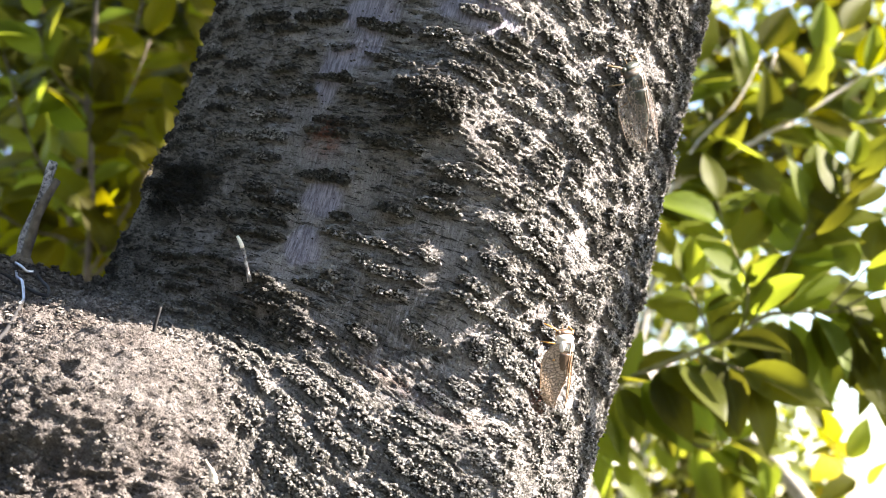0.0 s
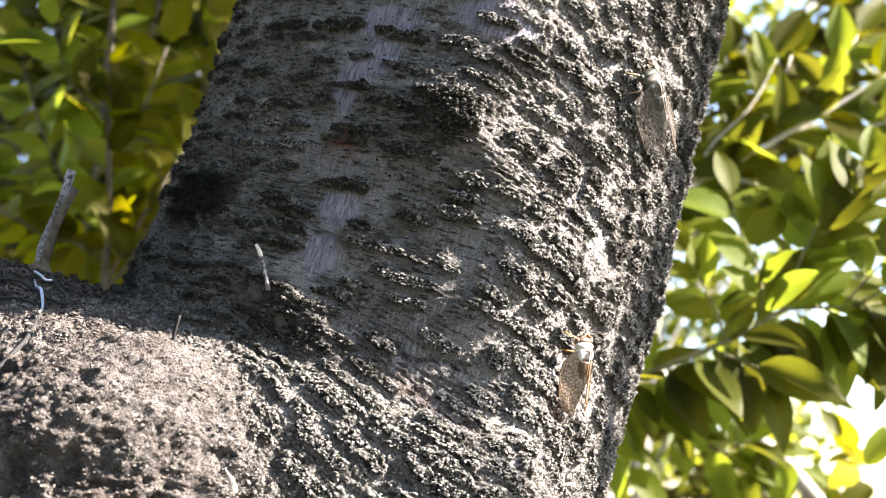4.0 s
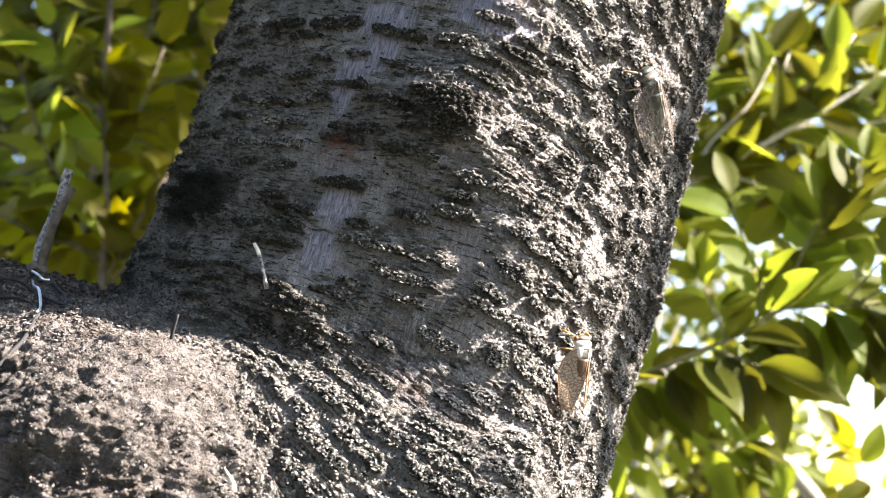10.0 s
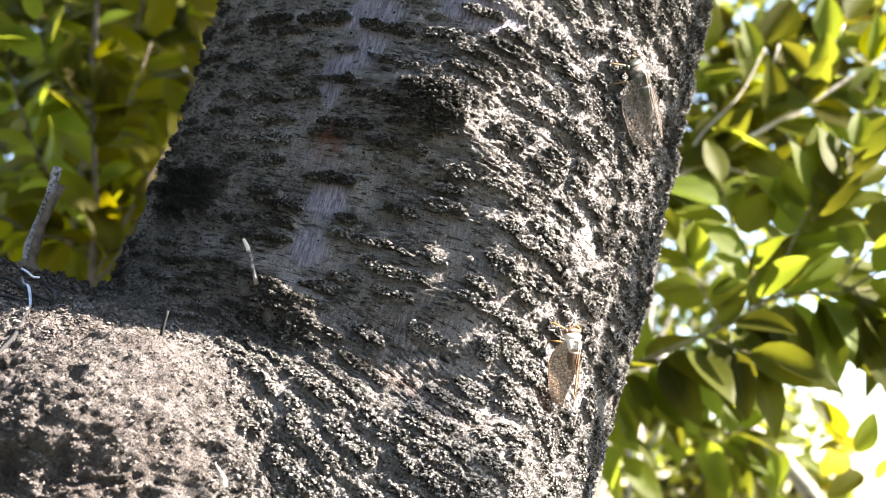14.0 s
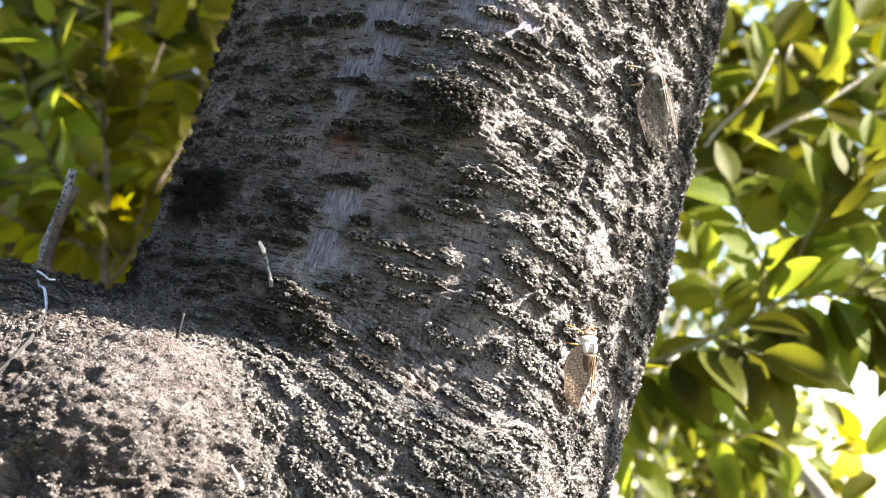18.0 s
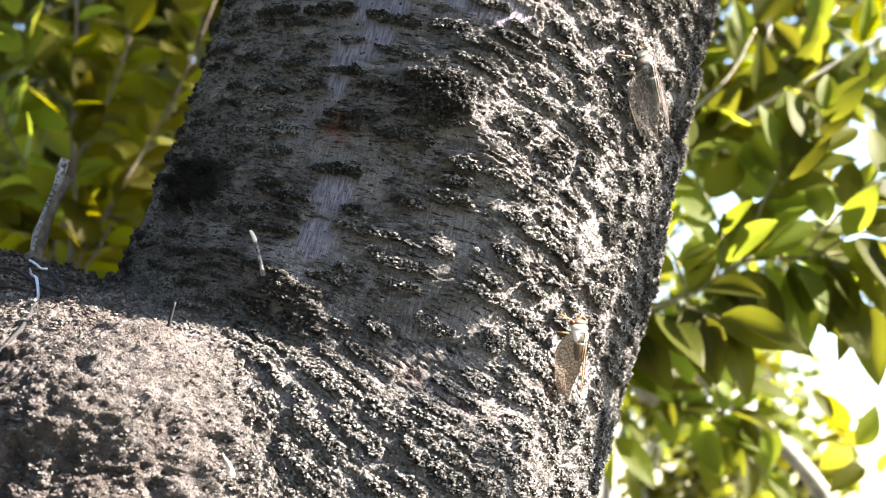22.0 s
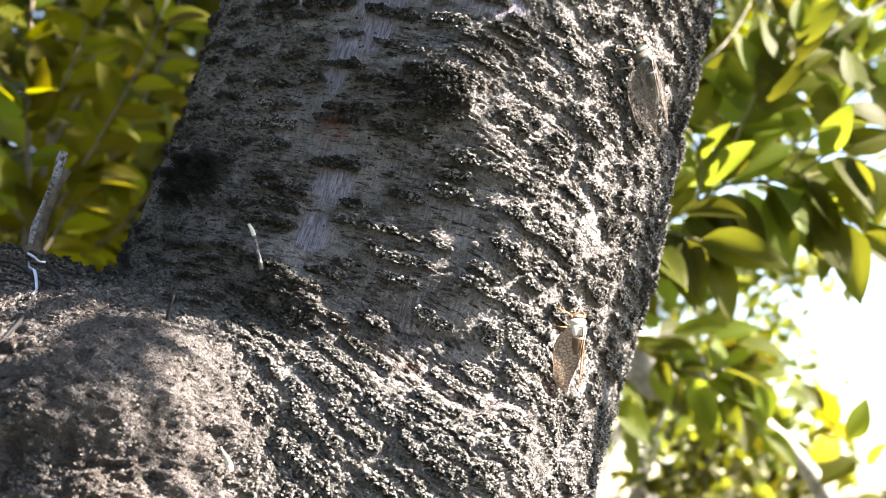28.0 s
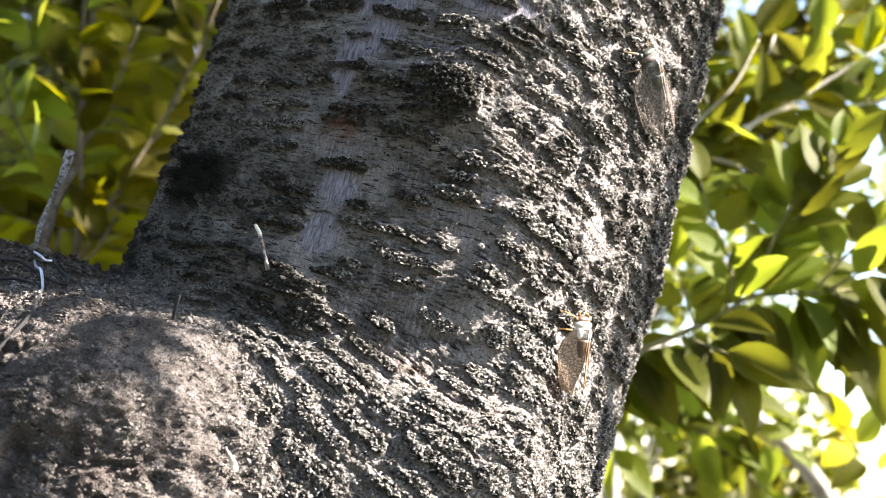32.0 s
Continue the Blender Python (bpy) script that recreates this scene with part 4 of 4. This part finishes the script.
# ---- green surroundings ----
def right_branches():
    o = Vector((0.10, 1.78, -0.01))
    sapling = thing("sapling", o, "slim sapling hidden behind the trunk, bearing the branches", "sapling")
    part("trunk", stem([Vector(q) - o for q in ((0.10, 1.78, -0.01), (0.11, 1.76, 0.9), (0.13, 1.73, 1.7), (0.14, 1.72, 2.0), (0.13, 1.74, 2.3))], 0.022, 0.008, 16, 8), FAR_BARK, sapling)
    y = 1.40
    main = [(0.13, y + 0.32, 1.62), (0.16, y + 0.06, 1.675), (0.213, y + 0.02, 1.704), (0.288, y, 1.734), (0.341, y, 1.757), (0.382, y, 1.780), (0.50, y + 0.02, 1.790), (0.68, y + 0.05, 1.84)]
    fork = [(0.375, y, 1.776), (0.395, y - 0.01, 1.829), (0.412, y - 0.01, 1.862), (0.430, y - 0.02, 1.895), (0.436, y - 0.02, 1.925)]
    b1 = leafy_branch("leafy_branch", "swaying twig of fresh yellow-green leaves lit from behind", main, 0.0042, [
        (main, OLD, 16, 1.25), (main, OLD, 9, 1.0), (main, FRESH, 8, 0.1), (main[1:6], OLD, 10, 2.4),
        (fork, FRESH, 13, -0.25),
        ([(0.412, y, 1.862), (0.45, y - 0.02, 1.880), (0.470, y - 0.03, 1.915), (0.478, y - 0.03, 1.945)], FRESH, 10, -0.3),
        ([(0.345, y, 1.758), (0.350, y - 0.02, 1.81), (0.325, y - 0.03, 1.87), (0.318, y - 0.03, 1.905)], FRESH, 10, -0.05),
        ([(0.31, y, 1.744), (0.30, y + 0.03, 1.80), (0.275, y + 0.03, 1.85)], FRESH, 8, 0.1),
        ([(0.45, y, 1.787), (0.50, y - 0.02, 1.84), (0.56, y - 0.03, 1.88)], FRESH, 9, 0.0),
        ([(0.40, y, 1.783), (0.45, y + 0.04, 1.83), (0.50, y + 0.05, 1.85)], OLD, 7, 0.2),
        ([(0.47, y, 1.789), (0.51, y + 0.03, 1.75), (0.54, y + 0.03, 1.72)], OLD, 7, 0.5),
        ([(0.29, y, 1.735), (0.33, y - 0.02, 1.715), (0.37, y - 0.02, 1.70)], OLD, 7, 0.9),
        ([(0.47, y, 1.789), (0.51, y - 0.02, 1.805), (0.56, y - 0.02, 1.78)], FRESH, 8, 0.3),
        ([(0.42, y, 1.785), (0.47, y + 0.03, 1.765), (0.52, y + 0.04, 1.755)], OLD, 7, 0.5),
    ], 21, GREEN_STEM, "leafy branches beside the trunk")
    y = 1.66
    main = [(0.14, y + 0.06, 1.86), (0.28, y, 1.963), (0.345, y, 2.009), (0.456, y, 2.071), (0.588, y, 2.148), (0.78, y, 2.27)]
    b2 = leafy_branch("leafy_branch", "pale sunlit branch of broad green leaves against the sky", main, 0.0062, [
        (main, OLD, 26, 0.3), (main, OLIVE, 18, 0.1),
        ([(0.33, y, 2.0), (0.36, y, 2.06), (0.42, y, 2.12), (0.46, y, 2.19)], OLD, 13, 0.1),
        ([(0.45, y, 2.07), (0.51, y, 2.09), (0.58, y, 2.09), (0.66, y, 2.10)], OLD, 12, 0.3),
        ([(0.30, y, 1.98), (0.33, y, 2.08), (0.36, y, 2.17)], OLD, 10, 0.2),
        ([(0.36, y, 2.02), (0.43, y, 2.00), (0.50, y, 1.96)], OLIVE, 10, 0.4),
        ([(0.40, y, 2.04), (0.46, y + 0.04, 2.13), (0.50, y + 0.06, 2.22)], OLIVE, 12, 0.2),
        ([(0.50, y, 2.10), (0.55, y + 0.04, 2.18), (0.60, y + 0.06, 2.25)], OLD, 12, 0.2),
    ], 22, PALE_TWIG, "leafy branches beside the trunk")
    y = 1.95
    main = [(0.14, y - 0.2, 1.78), (0.23, y, 1.79), (0.32, y, 1.70), (0.42, y, 1.64), (0.50, y, 1.56)]
    b3 = leafy_branch("leafy_branch", "hanging lower branch of large dark green leaves", main, 0.004, [
        (main, OLD, 16, 0.7), (main, FRESH, 8, 0.3),
        ([(0.32, y, 1.70), (0.38, y, 1.72), (0.47, y, 1.70)], OLD, 9, 0.6),
        ([(0.42, y, 1.64), (0.46, y, 1.66), (0.54, y, 1.62)], FRESH, 8, 0.2),
        ([(0.27, y, 1.74), (0.26, y, 1.66), (0.28, y, 1.58)], OLD, 8, 0.6),
    ], 23, DARK_TWIG, "leafy branches beside the trunk")
    y = 2.15
    main = [(0.98, y + 0.05, -0.01), (0.92, y, 0.9), (0.80, y, 1.45), (0.75, y, 1.56), (0.70, y, 1.63), (0.67, y, 1.68)]
    b4 = leafy_branch("leafy_branch", "low sprig with yellowing leaves against white sky", main, 0.003, [
        ([(0.71, y, 1.62), (0.695, y, 1.64), (0.69, y, 1.65)], GOLD, 3, 0.9), (main[2:], FRESH, 7, 0.4)], 24, GREEN_STEM, "leafy branches beside the trunk")
    return b1, b2, b3, b4


def shading_bough():
    """An unseen leafy bough, added up towards the sun so that its shade plays on the bark."""
    main = [(0.50, 1.5, 4.1), (0.84, 1.1, 3.3), (1.05, 0.76, 2.53), (0.97, 0.69, 2.43), (0.88, 0.65, 2.34)]
    return leafy_branch("leafy_bough", "unseen leafy bough added between sun and trunk", main, 0.006, [(main[3:], FRESH, 12, 0.2), ([(1.05, 0.76, 2.53), (0.98, 0.66, 2.47), (0.92, 0.58, 2.42)], FRESH, 9, 0.2)], 51, DARK_TWIG)


def dappling_shoot():
    """An unseen long shoot, added far out towards the sun, that dapples the scab and the flare."""
    main = [(0.95, 1.6, 3.15), (1.4, 1.2, 3.5), (1.9, 0.7, 3.55), (2.06, 0.50, 3.35), (2.06, 0.485, 3.12), (2.04, 0.485, 2.9)]
    return leafy_branch("leafy_shoot", "unseen sparse-leaved shoot added far out towards the sun", main, 0.004, [(main[4:], OLIVE, 5, 0.6)], 53, DARK_TWIG)


def drooping_bough():
    """An unseen drooping bough, added on the sun's side, which shades the far edge of the bark."""
    main = [(0.95, 1.6, 3.15), (1.02, 1.2, 2.85), (0.99, 0.82, 2.62), (0.93, 0.765, 2.3), (0.90, 0.76, 1.98)]
    return leafy_branch("leafy_bough", "unseen drooping leafy bough added beside the trunk to shade it", main, 0.006, [(main[2:], OLD, 25, 0.3), (main[2:], OLD, 12, 0.4)], 52, DARK_TWIG)


def left_shrub():
    y = 1.58
    main = [(-0.50, y, 0.0), (-0.50, y, 0.9), (-0.469, y, 1.83), (-0.466, y, 1.931), (-0.475, y, 2.062), (-0.477, y, 2.21), (-0.48, y, 2.4)]
    top = main[2:]
    s1 = leafy_branch("leafy_shrub", "slender shrub stems with olive leaves in dappled shade", main, 0.006, [
        (top, OLIVE, 23, 0.3), (top, FRESH, 17, 0.2),
        ([(-0.465, y, 1.85), (-0.42, y, 1.94), (-0.373, y, 2.026), (-0.32, y, 2.135), (-0.28, y, 2.25)], OLIVE, 23, 0.3),
        ([(-0.47, y, 1.93), (-0.53, y, 1.99), (-0.57, y, 2.07), (-0.60, y, 2.16)], FRESH, 19, 0.1),
        ([(-0.475, y, 2.03), (-0.43, y, 2.09), (-0.40, y, 2.18)], OLIVE, 16, 0.2),
        ([(-0.475, y, 2.08), (-0.53, y, 2.13), (-0.56, y, 2.21)], FRESH, 14, 0.2),
        ([(-0.47, y, 1.90), (-0.54, y, 1.91), (-0.62, y, 1.95)], OLIVE, 14, 0.3),
        ([(-0.47, y, 1.84), (-0.44, y, 1.87), (-0.41, y, 1.93)], OLIVE, 9, 0.2),
    ], 31, DARK_TWIG, "shrub stems behind the limb")
    y = 2.0
    main = [(-0.62, y, 0.0), (-0.64, y, 1.0), (-0.66, y, 1.8), (-0.62, y, 2.1), (-0.60, y, 2.6)]
    s2 = leafy_branch("leafy_shrub", "dense shrub of dark olive leaves behind the limb", main, 0.008, [
        (main[2:], OLIVE, 29, 0.3),
        ([(-0.65, y, 1.9), (-0.55, y, 2.05), (-0.46, y, 2.2), (-0.40, y, 2.4)], OLIVE, 29, 0.3),
        ([(-0.65, y, 2.0), (-0.72, y, 2.1), (-0.80, y, 2.25)], FRESH, 26, 0.3),
        ([(-0.66, y, 1.85), (-0.58, y, 1.93), (-0.50, y, 1.98), (-0.42, y, 2.08)], OLIVE, 26, 0.3),
        ([(-0.63, y, 2.1), (-0.56, y, 2.25), (-0.52, y, 2.45)], OLIVE, 20, 0.3),
        ([(-0.66, y, 1.8), (-0.75, y, 1.9), (-0.85, y, 1.98)], OLIVE, 20, 0.3),
    ], 32, DARK_TWIG, "shrub stems behind the limb")
    return s1, s2


def far_growth():
    """Shrubs and small trees farther back: a stem each, foliage as one mass."""
    def shrub(label, foot, clumps, per, length, material, seed, r=0.03):
        t = thing("background_shrub", foot, label, "shrub", "shrubs behind the tree")
        f = Vector(foot)
        for i, (x, y, z, rad) in enumerate(clumps):
            part("stem", stem([Vector((0, 0, 0)), Vector(((x - f.x) * 0.15, (y - f.y) * 0.4, z * 0.75)), Vector((x - f.x, y - f.y, z))], r if i < 2 else r * 0.5, r * 0.2, 10, 7), FAR_BARK, t)
        me = foliage_mesh("foliage", [(x - f.x, y - f.y, z - f.z, rad) for x, y, z, rad in clumps], per, length, material, seed)
        tagged(part("foliage", me, None, t), kind="stuff")
        return t
    shrub("sunlit green shrub far behind the trunk", (0.45, 4.4, 0), [
        (0.80, 4.2, 2.55, 0.42), (1.25, 4.3, 2.95, 0.50), (1.65, 4.2, 3.2, 0.5), (1.0, 4.4, 3.3, 0.5), (1.5, 4.6, 3.6, 0.6), (1.9, 4.6, 2.75, 0.3), (0.75, 4.0, 2.05, 0.34)], 190, 0.075, LEAF_FAR, 41)
    shrub("small sunlit leaves with sky between them", (0.55, 5.6, 0), [
        (1.0, 5.6, 2.0, 0.40), (1.45, 5.7, 2.25, 0.36), (1.2, 5.5, 2.6, 0.5), (1.9, 5.8, 2.9, 0.4), (0.8, 5.4, 1.75, 0.3), (1.25, 5.5, 1.75, 0.3), (1.6, 5.6, 2.0, 0.25)], 260, 0.06, LEAF_FAR, 42)
    shrub("loose sprays of small leaves with sky between", (0.50, 3.7, 0), [
        (0.72, 3.6, 2.15, 0.20), (0.90, 3.6, 2.22, 0.22), (1.08, 3.7, 2.25, 0.20), (0.75, 3.6, 1.92, 0.20), (0.95, 3.7, 1.97, 0.18), (0.60, 3.5, 1.76, 0.18), (0.80, 3.6, 1.72, 0.15), (0.92, 3.6, 1.66, 0.13), (1.06, 3.7, 1.62, 0.16), (0.70, 3.5, 1.58, 0.18), (1.0, 3.6, 1.80, 0.16), (0.86, 3.6, 1.54, 0.18)], 800, 0.055, LEAF_FAR, 48, 0.012)
    shrub("low shrub of dark green leaves, shade put in their colour", (0.40, 3.3, 0), [
        (0.58, 3.2, 1.82, 0.14), (0.68, 3.2, 1.66, 0.15), (0.56, 3.2, 1.55, 0.15), (0.90, 3.2, 1.58, 0.10), (0.75, 3.2, 1.92, 0.10)], 900, 0.06, LEAF_SHADE_TINT, 50, 0.012)
    hedge = shrub("leafy shrub behind the upper branch, shade put in its leaf colour", (0.36, 2.7, 0), [
        (0.72, 2.7, 2.52, 0.25), (0.95, 2.7, 2.66, 0.25), (0.88, 2.75, 2.38, 0.20), (0.62, 2.7, 2.32, 0.2)], 420, 0.085, LEAF_SHADE_TINT, 49, 0.012)
    shrub("olive shrub far behind the limb, shade put in its leaf colour", (-0.42, 3.2, 0), [
        (-0.70, 3.0, 2.35, 0.42), (-1.10, 3.1, 2.45, 0.5), (-0.95, 3.2, 2.85, 0.5), (-0.60, 3.2, 2.8, 0.4), (-1.2, 3.0, 2.05, 0.42), (-0.75, 3.1, 2.0, 0.34), (-0.95, 2.7, 2.0, 0.35), (-0.6, 2.7, 2.35, 0.35)], 620, 0.085, LEAF_SHADE_TINT, 43)
    shrub("deep green shrub at the back, shade put in its leaf colour", (-0.6, 4.7, 0), [
        (-1.1, 4.6, 2.9, 0.6), (-1.7, 4.6, 3.1, 0.7), (-1.4, 4.7, 3.6, 0.7), (-0.8, 4.6, 3.5, 0.6), (-1.6, 4.5, 2.4, 0.6), (-0.9, 4.5, 2.3, 0.4)], 420, 0.085, LEAF_SHADE_TINT, 44)
    # unseen trees added behind and beside the viewer, keeping open sky off shaded bark
    shrub("unseen leafy tree added behind the viewer to block sky", (0.2, -3.4, 0), [
        (-1.2, -3.0, 1.2, 0.9), (0.2, -3.3, 1.2, 0.9), (1.6, -3.0, 1.2, 0.9), (2.0, -2.6, 2.4, 0.8), (-1.8, -2.6, 2.4, 0.9)], 300, 0.20, LEAF_SHADE_TINT, 45)
    shrub("unseen leafy tree added beside the viewer to block sky", (-3.0, -1.2, 0), [
        (-2.6, -1.6, 1.5, 1.1), (-2.6, 0.0, 1.6, 1.0), (-2.4, -1.6, 3.2, 1.0), (-2.7, 0.1, 3.0, 0.8)], 260, 0.20, LEAF_SHADE_TINT, 47)
    t = thing("far_tree", (1.15, 2.5, 0), "small grey tree with a pale slanting branch", "tree")
    o = Vector((1.15, 2.5, 0))
    part("trunk", stem([Vector(q) - o for q in ((1.15, 2.5, 0), (1.0, 2.48, 0.8), (0.80, 2.42, 1.35), (0.69, 2.38, 1.567), (0.57, 2.36, 1.698), (0.44, 2.34, 1.80))], 0.028, 0.011, 30, 10), FAR_BARK, t)
    part("knot", ball(bmesh.new(), Vector((0.375, 2.36, 1.79)) - o, (0.050, 0.05, 0.075), 16, 10, Euler((0, -0.5, 0))), FAR_BARK, t, "grey swollen burr")
    part("branch", stem([Vector(q) - o for q in ((0.44, 2.34, 1.80), (0.40, 2.34, 1.83), (0.33, 2.34, 1.85), (0.20, 2.36, 1.95))], 0.018, 0.012, 12, 8), FAR_BARK, t)
    return hedge


def motions():
    """Wind: the branches beside and behind the trunk sway."""
    right = [(0, 0, 12), (1, -5, 7), (2, -10, -6), (3, -6, -7), (6, 0, 0), (9, 0, 0), (10, 2, -3), (11, 5, 2), (12, 8, -5), (13, 7, -5), (14, 3, -9), (17, 3, -5), (18, 0, -10),
             (19, -14, -24), (20, -25, -23), (21, -60, -60), (22, -58, -50), (23, -95, -128), (24, -65, -70), (25, -85, -130), (28, -75, -160), (29, -75, -110), (30, -55, -70), (31, -52, -35), (32, -56, 8)]
    left = [(0, -4, 0), (2, -6, -8), (3, -2, -6), (6, 2, -3), (9, 0, 0), (12, 1, -5), (14, -1, -7), (17, -1, -7), (18, -3, -7), (19, -15, -12), (20, -19, -13), (21, -37, -12), (22, -57, 5),
            (23, -79, 7), (24, -67, 9), (25, -77, 3), (28, -132, 0), (29, -100, 0), (30, -104, 10), (31, -80, 0), (32, -50, 0)]
    def sway(ob, rows, k, twist):
        p = ob.location.copy()
        walk(ob, [(t, pose(p.x + k * dx, p.y + 0.25 * k * dx, p.z - k * dz, 0, twist * dz, 0)) for t, dx, dz in rows])
    sway(B1, right, 0.00067, 0.02)
    sway(B2, right, 0.00045, -0.015)
    sway(B3, right, 0.00040, 0.02)
    sway(B4, left, 0.00018, 0.0)
    sway(HEDGE, right, 0.00110, 0.0)
    sway(S1, left, 0.00070, 0.01)
    sway(S2, left, 0.00050, 0.01)
    # the unseen shoot and bough are moved to time their shade on the bark
    p = SHOOT.location.copy()
    walk(SHOOT, [(t, pose(p.x, p.y + dy, p.z)) for t, dy in ((0, 0), (6, 0.006), (12, 0), (18, -0.006), (22, 0), (25, -0.02), (27.5, -0.13), (28.5, -0.15), (30, -0.14), (32, -0.13))])
    p = BOUGH.location.copy()
    drift = [(0, -0.32), (3, -0.315), (6, -0.325), (9, -0.318), (12, -0.323), (14, -0.32), (17, -0.32), (19, -0.315), (20, -0.31), (21, -0.30), (22, -0.285),
             (23, -0.20), (24, -0.225), (25, -0.205), (28, -0.06), (29, -0.07), (30, -0.075), (31, -0.07), (32, -0.06)]
    walk(BOUGH, [(t, pose(p.x + dx, p.y - 0.12, p.z - 0.04)) for t, dx in drift])


ground()
TREE = cherry_tree()
cicada("brown cicada with amber veined wings clinging to the bark", 39.3, -0.0705, 14, 4, 0.42, (SHELL_BROWN, WHITE_SHELL, WING_BROWN, VEIN_TAN, AMBER), 0.95, 0.013)
cicada("dark cicada with clear glassy wings clinging to the bark", 43.8, 0.118, 42, 0, 0.3, (SHELL_BLACK, DULL, WING_CLEAR, VEIN_PALE, TAN), 1.16, 0.008)
twigs_and_wire()
# unseen crown clumps, added to block sky and sun from bark and left shrubs
tagged(part("crown", foliage_mesh("crown", [(-0.5, 0.7, 4.4, 0.6), (0.2, 1.9, 4.5, 0.8), (0.95, 1.85, 3.7, 0.55), (1.15, 2.7, 4.3, 0.8), (0.75, 1.9, 3.5, 0.5), (-1.7, 0.6, 2.9, 0.6), (0.98, 1.6, 3.2, 0.28), (0.75, 1.7, 3.1, 0.2), (1.25, 2.0, 3.3, 0.4), (0.7, 2.0, 3.2, 0.4), (0.55, 2.95, 3.6, 0.5), (-0.8, -0.6, 4.0, 0.8), (-0.4, -1.6, 4.0, 0.8), (-0.3, 0.2, 3.7, 0.7), (0.3, 0.2, 4.0, 0.7), (-0.7, 0.9, 3.5, 0.6), (0.0, -0.6, 3.8, 0.7), (0.75, 1.45, 2.68, 0.17), (0.75, 1.80, 2.70, 0.20)], 260, 0.17, LEAF_SHADE_TINT, 46), None, TREE), kind="stuff").location = (0.31, -0.93, 0)
B1, B2, B3, B4 = right_branches()
S1, S2 = left_shrub()
BOUGH = shading_bough()
SHOOT = dappling_shoot()
drooping_bough()
HEDGE = far_growth()
motions()
